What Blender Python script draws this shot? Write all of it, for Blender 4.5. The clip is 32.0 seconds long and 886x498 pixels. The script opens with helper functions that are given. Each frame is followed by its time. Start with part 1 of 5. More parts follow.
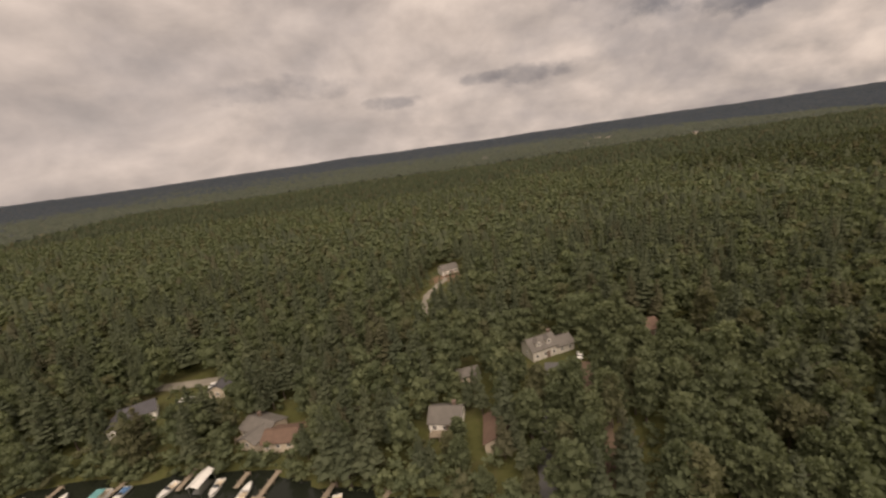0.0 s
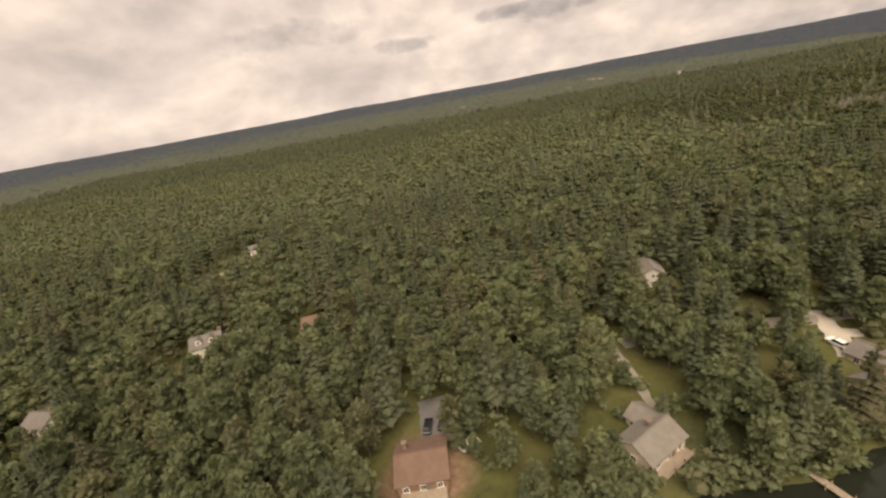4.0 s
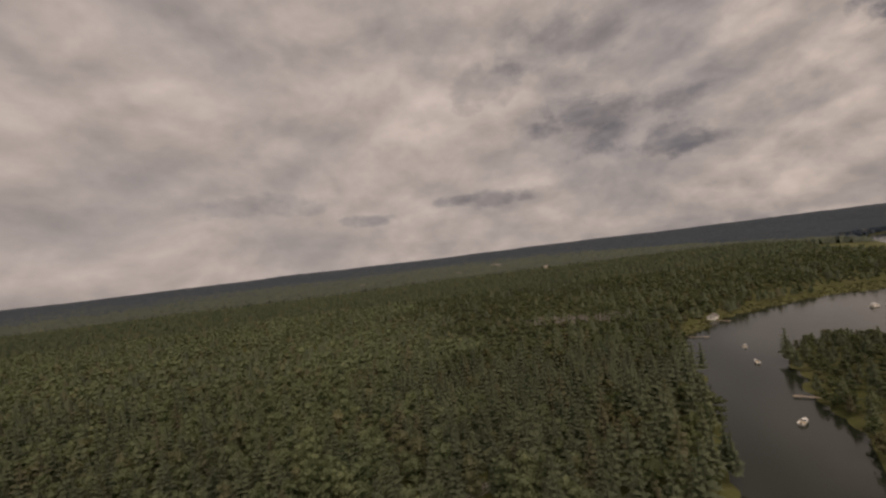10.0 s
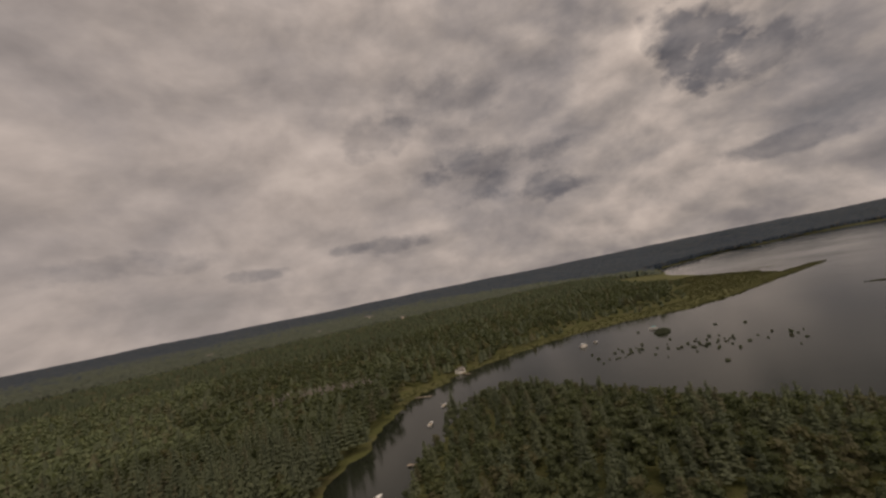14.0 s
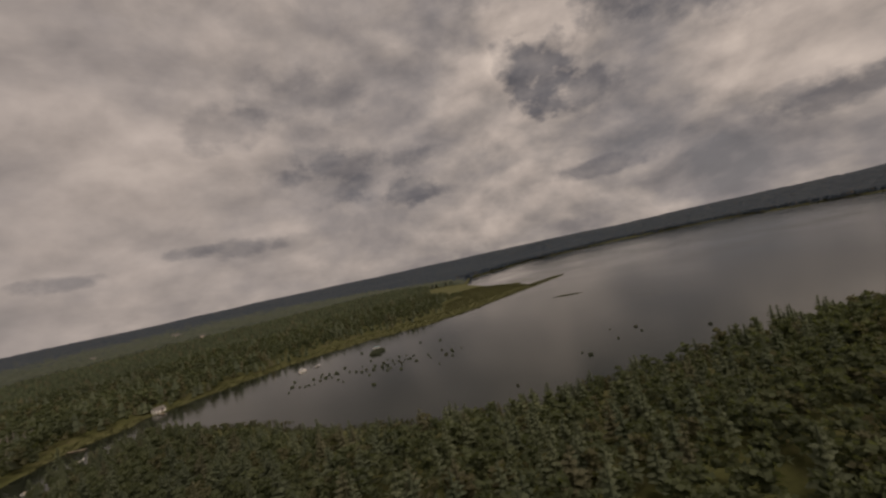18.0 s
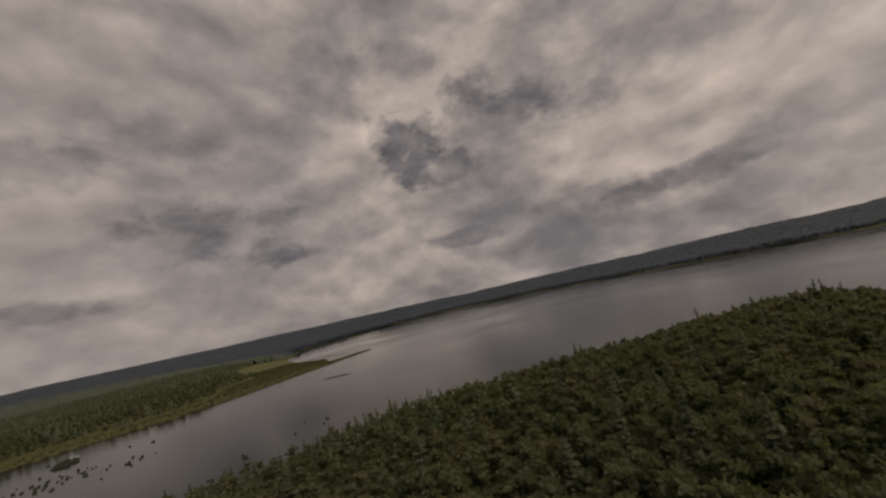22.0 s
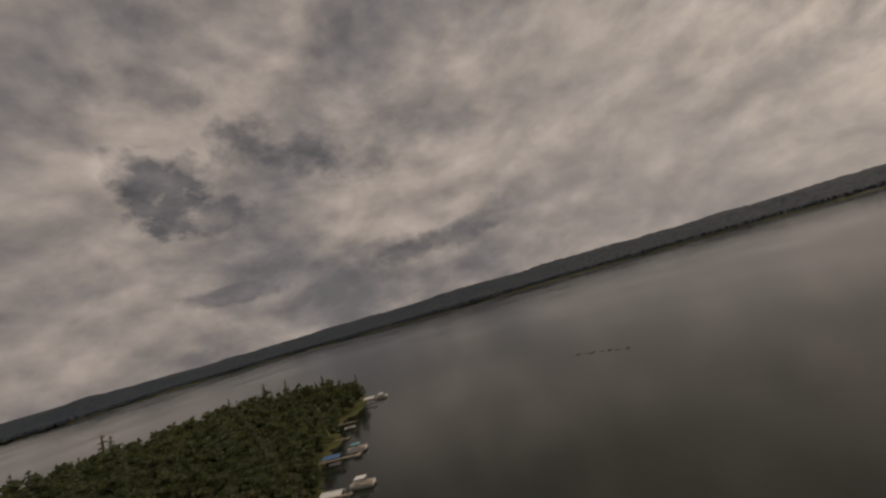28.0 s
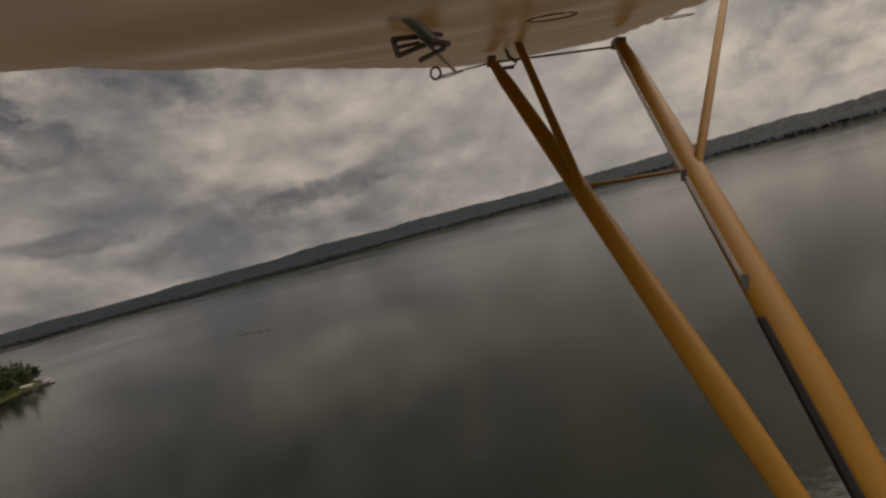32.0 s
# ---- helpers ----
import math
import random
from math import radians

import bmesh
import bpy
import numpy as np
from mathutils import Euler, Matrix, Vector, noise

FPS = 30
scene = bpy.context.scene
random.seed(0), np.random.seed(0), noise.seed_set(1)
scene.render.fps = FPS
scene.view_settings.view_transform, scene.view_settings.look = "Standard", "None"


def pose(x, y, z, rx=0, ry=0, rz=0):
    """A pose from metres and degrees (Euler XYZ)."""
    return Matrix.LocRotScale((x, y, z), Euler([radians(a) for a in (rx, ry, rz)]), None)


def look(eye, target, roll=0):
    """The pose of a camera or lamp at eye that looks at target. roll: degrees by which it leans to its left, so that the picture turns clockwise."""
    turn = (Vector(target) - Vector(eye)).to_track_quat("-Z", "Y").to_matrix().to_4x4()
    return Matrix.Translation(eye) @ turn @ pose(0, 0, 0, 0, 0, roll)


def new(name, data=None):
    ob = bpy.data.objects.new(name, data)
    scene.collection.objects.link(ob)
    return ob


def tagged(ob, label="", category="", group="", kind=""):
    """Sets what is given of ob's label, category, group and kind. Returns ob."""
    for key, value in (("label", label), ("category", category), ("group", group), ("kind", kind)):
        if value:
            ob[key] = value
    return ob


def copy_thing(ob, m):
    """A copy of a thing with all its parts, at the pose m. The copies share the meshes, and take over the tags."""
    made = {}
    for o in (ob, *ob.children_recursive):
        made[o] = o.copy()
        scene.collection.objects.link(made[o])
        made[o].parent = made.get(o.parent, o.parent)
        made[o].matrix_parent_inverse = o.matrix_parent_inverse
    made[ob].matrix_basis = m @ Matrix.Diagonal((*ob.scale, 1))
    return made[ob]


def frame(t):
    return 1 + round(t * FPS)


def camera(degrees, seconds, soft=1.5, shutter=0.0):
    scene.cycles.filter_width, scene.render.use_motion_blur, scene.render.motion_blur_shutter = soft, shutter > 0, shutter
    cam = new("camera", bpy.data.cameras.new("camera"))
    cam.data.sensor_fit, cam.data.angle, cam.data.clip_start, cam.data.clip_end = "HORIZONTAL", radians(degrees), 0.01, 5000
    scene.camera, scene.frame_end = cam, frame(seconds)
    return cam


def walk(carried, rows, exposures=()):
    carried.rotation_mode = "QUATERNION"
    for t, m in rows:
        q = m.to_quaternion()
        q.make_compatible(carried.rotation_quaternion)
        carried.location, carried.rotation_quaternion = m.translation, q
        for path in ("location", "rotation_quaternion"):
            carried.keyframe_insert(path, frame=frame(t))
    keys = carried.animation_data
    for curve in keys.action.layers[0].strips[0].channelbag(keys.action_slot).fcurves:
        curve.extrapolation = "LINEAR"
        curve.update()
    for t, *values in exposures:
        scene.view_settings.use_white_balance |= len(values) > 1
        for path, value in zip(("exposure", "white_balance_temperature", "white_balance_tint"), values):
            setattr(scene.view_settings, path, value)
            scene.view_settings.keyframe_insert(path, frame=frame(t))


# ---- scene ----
cam = camera(94.0, 32.0, soft=2.5)
# seconds, x, y, height, yaw to the left of +y, pitch, roll
PATH = [(0.0, 0.00, 0.00, 70.82, 0.00, -13.88, -8.17), (0.5, 13.93, 0.06, 70.50, -0.31, -15.75, -8.63), (1.0, 28.18, 0.38, 70.05, -0.73, -17.92, -9.00),
        (1.5, 42.31, 0.97, 69.40, -0.89, -18.86, -9.32), (2.0, 56.40, 1.53, 68.64, -0.67, -19.76, -9.42), (2.5, 70.89, 2.38, 67.99, -0.05, -20.95, -9.79),
        (3.0, 85.31, 3.42, 67.41, 1.11, -20.46, -9.90), (3.5, 99.68, 4.45, 66.93, 2.55, -20.66, -10.31), (5.5, 156.42, 6.21, 67.94, 5.60, -17.07, -10.60),
        (6.0, 169.98, 5.92, 68.32, 4.55, -14.93, -10.44), (6.5, 183.33, 5.54, 68.67, 4.05, -12.17, -9.62), (7.0, 196.93, 5.15, 69.04, 3.72, -9.74, -9.30),
        (7.5, 210.53, 4.47, 69.29, 3.20, -8.04, -8.59), (8.0, 224.37, 3.77, 69.45, 1.86, -6.78, -8.41), (8.5, 238.23, 2.55, 69.48, -0.08, -4.26, -7.81),
        (9.0, 252.65, 1.37, 69.51, -1.71, -2.16, -7.25), (9.5, 267.27, -0.06, 69.61, -3.33, 0.28, -6.86), (10.0, 281.52, -1.29, 69.80, -5.90, 1.28, -6.92),
        (10.5, 296.18, -3.03, 70.03, -7.54, 2.28, -7.42), (11.0, 310.84, -5.22, 70.26, -7.89, 1.28, -8.62), (11.5, 325.00, -7.83, 70.40, -8.98, 1.01, -11.13),
        (12.0, 338.90, -11.31, 70.33, -11.27, 1.01, -11.68), (12.5, 352.59, -15.44, 70.11, -13.58, 2.32, -11.81), (13.0, 365.80, -19.95, 69.84, -15.53, 3.38, -11.93),
        (13.5, 378.95, -24.74, 69.46, -17.98, 5.00, -11.64), (15.5, 436.52, -53.55, 65.13, -28.02, 4.76, -11.91), (16.0, 448.49, -61.07, 64.71, -30.49, 4.80, -12.03),
        (16.5, 459.94, -68.93, 64.25, -32.65, 3.28, -11.60), (17.0, 470.93, -77.20, 63.65, -35.12, 3.22, -11.28), (17.5, 481.35, -85.95, 62.99, -36.98, 2.61, -12.07),
        (18.0, 491.05, -95.28, 62.35, -39.13, 2.04, -12.33), (18.5, 500.65, -105.00, 61.73, -41.27, 2.89, -12.28), (19.0, 509.98, -115.11, 61.10, -43.41, 3.99, -12.11),
        (19.5, 518.79, -125.32, 60.35, -45.73, 4.16, -12.25), (20.0, 526.92, -135.35, 59.47, -48.34, 4.91, -12.44), (20.5, 534.49, -145.77, 58.46, -50.69, 5.43, -12.35),
        (21.0, 541.83, -157.08, 57.41, -53.35, 5.39, -12.77), (21.5, 548.81, -169.54, 56.44, -55.78, 6.30, -12.66), (22.0, 555.46, -182.84, 55.51, -58.42, 6.95, -12.55),
        (22.5, 562.20, -196.49, 54.53, -61.38, 8.20, -12.85), (23.0, 569.27, -209.94, 53.56, -64.31, 8.43, -13.29), (23.5, 576.48, -223.07, 52.45, -67.25, 9.35, -13.44),
        (24.0, 583.10, -236.12, 51.05, -69.65, 9.41, -13.45), (24.5, 588.82, -249.10, 49.43, -72.24, 9.80, -13.42), (25.0, 593.54, -261.78, 47.81, -75.06, 9.22, -13.91),
        (25.5, 597.75, -274.58, 46.23, -77.89, 9.26, -13.75), (27.5, 607.39, -327.88, 43.14, -87.60, 5.43, -16.31), (28.0, 606.43, -341.38, 41.61, -89.41, 6.78, -16.31),
        (28.5, 605.16, -354.73, 40.14, -91.43, 7.88, -16.29), (29.0, 603.35, -367.92, 38.54, -93.72, 7.55, -16.35), (29.5, 601.31, -381.29, 36.95, -96.14, 7.05, -16.68),
        (30.0, 599.04, -394.89, 35.35, -97.80, 4.56, -16.42), (30.5, 596.06, -408.40, 33.51, -99.02, 2.66, -15.87), (31.0, 592.65, -421.92, 31.57, -100.01, -0.39, -15.91),
        (31.5, 588.86, -435.56, 29.51, -101.37, -1.69, -15.50), (32.0, 584.69, -449.08, 27.36, -102.30, -3.61, -15.19)]

def flown(x, y, z, yaw, pitch, roll):
    return pose(x, y, z, 0, 0, yaw) @ pose(0, 0, 0, 90 + pitch) @ pose(0, 0, 0, 0, 0, roll)


walk(cam, [(t, flown(*row)) for t, *row in PATH],
     [(0, 0.2, 7900, 21), (1.5, 0.48, 8100, 21), (3.0, 0.82, 8300, 20), (5.0, 0.75, 8300, 20), (6.0, 0.45, 8000, 22), (7.0, 0.12, 7800, 21),
      (9.0, -0.17, 7600, 22), (13.0, -0.36, 7600, 21), (23.0, -0.64, 7500, 20), (28.0, -0.84, 7500, 19), (30.5, -0.86, 7450, 17), (32.0, -0.78, 7350, 15)])

SKY_STRENGTH = 0.47
SKY_RAMP = [(0.38, (0.47, 0.50, 0.55)), (0.45, (0.66, 0.67, 0.70)), (0.505, (0.86, 0.85, 0.84)), (0.56, (1.10, 1.06, 1.02)), (0.65, (1.42, 1.36, 1.28))]
# azimuth, elevation, half width, half height, depth
DARK_CLOUDS = [(29, 15.5, 10, 1.8, 0.65), (24, 17.2, 4, 1.6, 0.52), (34, 10.8, 8, 2.0, 0.78), (30.5, 12.6, 5, 1.8, 0.59), (40, 10.2, 5, 1.2, 0.52), (57, 21.5, 5.0, 4.6, 0.95), (53.5, 23.5, 3.0, 2.6, 0.65), (61.5, 17.6, 5.5, 2.4, 0.78), (67, 25.5, 4.2, 3.2, 0.72), (74, 23.4, 6, 2.6, 0.78), (80, 21.0, 5, 2.4, 0.52), (62, 7.8, 7, 1.1, 0.72),
               (88, 8.0, 9, 1.6, 0.72), (97, 9.0, 7, 1.4, 0.59), (82, 9.6, 5, 1.3, 0.52), (56.5, 32, 6, 2.5, 0.39), (15, 22, 6, 2.5, 0.39), (15.7, 7.3, 5, 1.2, 0.59),
               (-4, 6.3, 3.5, 0.9, 0.59), (7.5, 7.7, 3, 0.8, 0.59), (24, 24, 8, 3, 0.39), (-18, 9, 7, 1.5, 0.39)]
HILL_EAST, HILL_NORTH = 44.0, 56.0
SHORE_EAST = [(1093, 354), (1010, 348), (1030, 380), (1058, 414), (1066, 498), (1157, 658), (1371, 878), (1800, 1000), (2250, 900), (2400, 500), (2150, 0), (2050, -500), (2000, -1000), (1750, -1500), (1200, -1750), (500, -1900), (-600, -1900), (-1700, -1500)]
ROAD_DISCS = [(178, 91, 3.5), (191, 89, 3.5), (205, 90, 3), (222, 92, 3.5), (232, 95, 3.5), (243, 99, 4), (257, 104, 4), (268, 106, 3), (279, 108, 3), (290, 114, 3), (301, 120, 3), (160, 92, 2)]

# light: overcast daylight, a veiled sun in the south
SUN_AZ, SUN_EL = 174.0, 55.0          # degrees clockwise from +y, degrees up
world = bpy.data.worlds.new("overcast_sky")
scene.world = world
world.use_nodes = True


class Nodes:
    """A short way of writing node trees."""

    def __init__(self, tree):
        self.t = tree
        tree.nodes.clear()

    def n(self, kind, ins=None, **props):
        node = self.t.nodes.new(kind)
        if "operation" in props:
            node.operation = props["operation"]
        if "data_type" in props:
            node.data_type = props["data_type"]
        if "attribute_name" in props:
            node.attribute_name = props["attribute_name"]
        for k, v in (ins or {}).items():
            if isinstance(v, bpy.types.NodeSocket):
                self.t.links.new(v, node.inputs[k])
            else:
                node.inputs[k].default_value = v
        return node

    def math(self, op, a, b=0.0, clamp=False):
        m = self.n("ShaderNodeMath", {0: a, 1: b}, operation=op)
        m.use_clamp = clamp
        return m.outputs[0]

    def mix(self, fac, a, b):
        m = self.n("ShaderNodeMix", {0: fac, 6: a, 7: b}, data_type="RGBA")
        return m.outputs[2]

    def ramp(self, fac, stops):
        r = self.n("ShaderNodeValToRGB", {0: fac})
        e = r.color_ramp.elements
        while len(e) < len(stops):
            e.new(0.5)
        for el, (p, c) in zip(e, stops):
            el.position, el.color = p, (*c, 1)
        return r.outputs[0]

    def noise(self, vec, scale, detail=4.0, rough=0.55, distort=0.0):
        return self.n("ShaderNodeTexNoise", {"Vector": vec, "Scale": scale, "Detail": detail, "Roughness": rough, "Distortion": distort}).outputs[0]


def direction(az, el):
    a, e = radians(az), radians(el)
    return (math.sin(a) * math.cos(e), math.cos(a) * math.cos(e), math.sin(e))


# sky: a cloud deck seen in perspective, over a clear Nishita sky
w = Nodes(world.node_tree)
co = w.n("ShaderNodeTexCoord").outputs["Generated"]
sep = w.n("ShaderNodeSeparateXYZ", {0: co})


def field(lift, stretch, scale, detail, rough):
    """Cloud thickness by direction, looked at a little higher by lift."""
    at = w.n("ShaderNodeVectorMath", {0: co, 1: (0.0, 0.0, lift)}, operation="ADD").outputs[0]
    at = w.n("ShaderNodeVectorMath", {0: at, 1: (1.0, 1.0, stretch)}, operation="MULTIPLY").outputs[0]
    return w.noise(at, scale, detail, rough, 0.15)


up = w.math("ADD", w.math("MAXIMUM", sep.outputs[2], 0.0), 0.36)
deck = w.n("ShaderNodeCombineXYZ", {0: w.math("DIVIDE", sep.outputs[0], up), 1: w.math("DIVIDE", sep.outputs[1], up), 2: 0.0}).outputs[0]
broad = w.noise(deck, 1.0, 4.0, 0.5, 0.2)
puffs = field(0.0, 1.6, 4.6, 8.0, 0.52)
puff_top = w.math("SUBTRACT", puffs, field(0.035, 1.6, 4.6, 8.0, 0.52))
curls = field(0.0, 1.7, 13.0, 7.0, 0.55)
body = w.math("ADD", w.math("ADD", w.math("MULTIPLY", broad, 0.34), w.math("MULTIPLY", puffs, 0.50)), w.math("MULTIPLY", curls, 0.16))
cloud = w.ramp(body, SKY_RAMP)
lumps = field(0.0, 1.25, 8.0, 8.0, 0.57)
fray = field(0.0, 1.5, 26.0, 5.0, 0.55)
shade = w.ramp(w.math("ADD", curls, w.math("MULTIPLY", puff_top, 0.9)), [(0.34, (0.27, 0.30, 0.36)), (0.5, (0.36, 0.39, 0.445)), (0.66, (0.48, 0.50, 0.54))])
# a thin even layer in the north
even = w.n("ShaderNodeVectorMath", {0: co, 1: direction(-25, 12)}, operation="DOT_PRODUCT").outputs["Value"]
even = w.math("MULTIPLY", w.math("MULTIPLY", w.math("SUBTRACT", even, 0.30), 1.6, True), 0.62)
cloud = w.mix(even, cloud, (0.97, 0.945, 0.935, 1))
# heavier clouds with ragged edges
for az, el, wide, tall, dark in DARK_CLOUDS:
    d = direction(az, el)
    side = (math.cos(radians(az)), -math.sin(radians(az)), 0.0)
    along = w.n("ShaderNodeVectorMath", {0: co, 1: side}, operation="DOT_PRODUCT").outputs["Value"]
    front = w.n("ShaderNodeVectorMath", {0: co, 1: d}, operation="DOT_PRODUCT").outputs["Value"]
    high = w.math("SUBTRACT", sep.outputs[2], d[2])
    r2 = w.math("ADD", w.math("POWER", w.math("ABSOLUTE", w.math("DIVIDE", along, math.sin(radians(wide)))), 2.0),
                w.math("POWER", w.math("ABSOLUTE", w.math("DIVIDE", high, math.sin(radians(tall)))), 2.0))
    r2 = w.math("ADD", w.math("ADD", r2, w.math("MULTIPLY", w.math("LESS_THAN", front, 0.3), 50.0)), w.math("ADD", w.math("MULTIPLY", w.math("SUBTRACT", lumps, 0.5), -5.2), w.math("MULTIPLY", w.math("SUBTRACT", fray, 0.5), -2.2)))
    m = w.math("MULTIPLY", w.math("MULTIPLY", w.math("SUBTRACT", 1.15, r2, True), 0.95, True), dark, True)
    cloud = w.mix(m, cloud, shade)
# brighter, thinner cloud below the veiled sun
glow = w.n("ShaderNodeVectorMath", {0: co, 1: direction(150, 24)}, operation="DOT_PRODUCT").outputs["Value"]
glow = w.math("POWER", w.math("MAXIMUM", glow, 0.0), 11.0)
cloud = w.mix(w.math("MULTIPLY", w.math("MULTIPLY", glow, 1.15), w.ramp(lumps, [(0.40, (0.05, 0.05, 0.05)), (0.62, (1, 1, 1))]), True), cloud, (2.7, 2.5, 2.15, 1))
pale = w.n("ShaderNodeVectorMath", {0: co, 1: direction(128, 12)}, operation="DOT_PRODUCT").outputs["Value"]
pale = w.math("MULTIPLY", w.math("POWER", w.math("MAXIMUM", pale, 0.0), 9.0), 0.5)
cloud = w.mix(pale, cloud, (1.22, 1.22, 1.2, 1))
# lit tops and grey undersides
lit = w.math("ADD", 1.0, w.math("MULTIPLY", puff_top, 0.9))
cloud = w.n("ShaderNodeVectorMath", {0: cloud, "Scale": lit}, operation="SCALE").outputs[0]
sky_node = w.n("ShaderNodeTexSky")
sky_node.sky_type, sky_node.sun_disc = "NISHITA", False
sky_node.sun_elevation, sky_node.sun_rotation = radians(SUN_EL), radians(SUN_AZ)
sky = sky_node.outputs[0]
b_sky = w.n("ShaderNodeBackground", {0: sky, 1: 0.08})
b_cloud = w.n("ShaderNodeBackground", {0: cloud, 1: SKY_STRENGTH})
cover = w.ramp(body, [(0.30, (0.93, 0.93, 0.93)), (0.45, (1, 1, 1))])
w.n("ShaderNodeOutputWorld", {0: w.n("ShaderNodeMixShader", {0: cover, 1: b_sky.outputs[0], 2: b_cloud.outputs[0]}).outputs[0]})

sun = new("sun", bpy.data.lights.new("sun", "SUN"))
sun.data.energy, sun.data.angle, sun.data.color = 3.1, radians(58), (1.0, 0.94, 0.84)
sun.matrix_world = look((0, 0, 0), [-c for c in direction(SUN_AZ, SUN_EL)])


# ---- materials ----
def material(name, rough=0.8, metal=0.0, spec=0.3):
    m = bpy.data.materials.new(name)
    m.use_nodes = True
    k = Nodes(m.node_tree)
    bsdf = k.n("ShaderNodeBsdfPrincipled", {"Roughness": rough, "Metallic": metal, "Specular IOR Level": spec})
    k.n("ShaderNodeOutputMaterial", {0: bsdf.outputs[0]})
    return m, k, bsdf


def rgb(c):
    return (*c, 1)


def bumped(k, bsdf, height, strength, dist):
    b = k.n("ShaderNodeBump", {"Strength": strength, "Distance": dist, "Height": height})
    k.t.links.new(b.outputs[0], bsdf.inputs["Normal"])


def plain(name, colour, rough=0.7, metal=0.0, spread=0.25, scale=2.0, bump=0.0, spec=0.3):
    """A surface with grain and stains at two scales."""
    m, k, b = material(name, rough, metal, spec)
    pos = k.n("ShaderNodeTexCoord").outputs["Object"]
    big, fine = k.noise(pos, scale * 0.25, 3.0), k.noise(pos, scale * 4, 5.0)
    v = k.math("ADD", k.math("MULTIPLY", big, 0.6), k.math("MULTIPLY", fine, 0.4))
    dark, light = [c * (1 - spread) for c in colour], [min(1, c * (1 + spread)) for c in colour]
    k.t.links.new(k.ramp(v, [(0.3, dark), (0.7, light)]), b.inputs["Base Color"])
    if bump:
        bumped(k, b, fine, bump, 0.05)
    return m


def foliage(name, dark, light, far=False):
    m, k, b = material(name, 0.75, 0.0, 0.15)
    geo = k.n("ShaderNodeNewGeometry")
    tint = k.n("ShaderNodeAttribute", attribute_name="tint").outputs["Fac"]
    own = k.n("ShaderNodeObjectInfo").outputs["Random"]
    v = k.math("ADD", k.math("MULTIPLY", geo.outputs["Random Per Island"], 0.25), k.math("MULTIPLY", k.math("FRACT", k.math("ADD", tint, own)), 0.66))
    leafy = k.noise(geo.outputs["Position"], 1.7, 4.0, 0.7)
    v = k.math("ADD", v, k.math("MULTIPLY", k.math("SUBTRACT", leafy, 0.4), 0.45))
    col = k.ramp(v, [(0.0, dark), (0.55, [(a + c) / 2 for a, c in zip(dark, light)]), (0.9, light), (1.0, [light[0] * 1.3, light[1] * 1.2, light[2]])])
    brown = k.math("GREATER_THAN", k.math("FRACT", k.math("ADD", k.math("MULTIPLY", tint, 7.3), k.math("MULTIPLY", own, 5.1))), 0.86)
    col = k.mix(k.math("MULTIPLY", brown, 0.45), col, (0.15, 0.115, 0.07, 1))
    stand = k.noise(geo.outputs["Position"], 0.011, 3.0, 0.6)
    col = k.mix(k.ramp(stand, [(0.35, (0, 0, 0)), (0.7, (0.6, 0.6, 0.6))]), col, rgb([dark[0] * 1.1, dark[1] * 1.0, dark[2] * 1.15]))
    k.t.links.new(col, b.inputs["Base Color"])
    if not far:
        out = next(n for n in k.t.nodes if n.bl_idname == "ShaderNodeOutputMaterial")
        thin = k.n("ShaderNodeBsdfTranslucent", {0: k.mix(0.5, col, (0.16, 0.19, 0.04, 1))})
        k.t.links.new(k.n("ShaderNodeMixShader", {0: 0.46, 1: b.outputs[0], 2: thin.outputs[0]}).outputs[0], out.inputs[0])
    if not far:
        bumped(k, b, leafy, 0.5, 0.4)
    if far:
        h = k.noise(geo.outputs["Position"], 0.16, 5.0, 0.7)
        bumped(k, b, h, 0.8, 4.0)
    return m


LEAF = foliage("broadleaf_foliage", (0.096, 0.124, 0.070), (0.186, 0.216, 0.116))
# LEAF darkened: the shade of trees against the light is in the colour
SHADED_LEAF = foliage("shaded_leaf_foliage", (0.056, 0.072, 0.040), (0.106, 0.124, 0.064))
NEEDLE = foliage("needle_foliage", (0.080, 0.102, 0.066), (0.152, 0.174, 0.104))
# distance haze put into the colour: each canopy darker and bluer than the last
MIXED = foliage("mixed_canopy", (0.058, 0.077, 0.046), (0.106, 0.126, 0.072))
# shade between crowns is in this colour too, as the sheet has none
HAZED_WOODS = foliage("hazed_distant_canopy", (0.033, 0.046, 0.032), (0.060, 0.074, 0.048), True)
HAZED_HILLS = foliage("hazed_hill_canopy", (0.015, 0.026, 0.036), (0.026, 0.040, 0.053), True)
REED = foliage("marsh_reed", (0.052, 0.060, 0.024), (0.115, 0.115, 0.05))
BARK = plain("bark", (0.10, 0.08, 0.065), 0.9, 0, 0.4, 3, 0.4)
DEADWOOD = plain("dead_wood", (0.22, 0.20, 0.18), 0.9, 0, 0.3, 3)
CONCRETE = plain("pale_concrete", (0.36, 0.335, 0.29), 0.85, 0, 0.15, 0.8, 0.2)
GRAVEL = plain("gravel", (0.21, 0.195, 0.165), 0.95, 0, 0.25, 1.2, 0.5)
ASPHALT = plain("asphalt", (0.11, 0.11, 0.11), 0.9, 0, 0.3, 0.8, 0.3)
WHITE = plain("white_siding", (0.72, 0.71, 0.68), 0.6, 0, 0.08, 1.5)
DULL_WHITE = plain("weathered_white_siding", (0.46, 0.44, 0.40), 0.6, 0, 0.15, 2)
TAN = plain("tan_siding", (0.48, 0.42, 0.34), 0.7, 0, 0.12, 1.5)
GREY_ROOF = plain("grey_shingle", (0.125, 0.117, 0.108), 0.9, 0, 0.2, 2.5, 0.4)
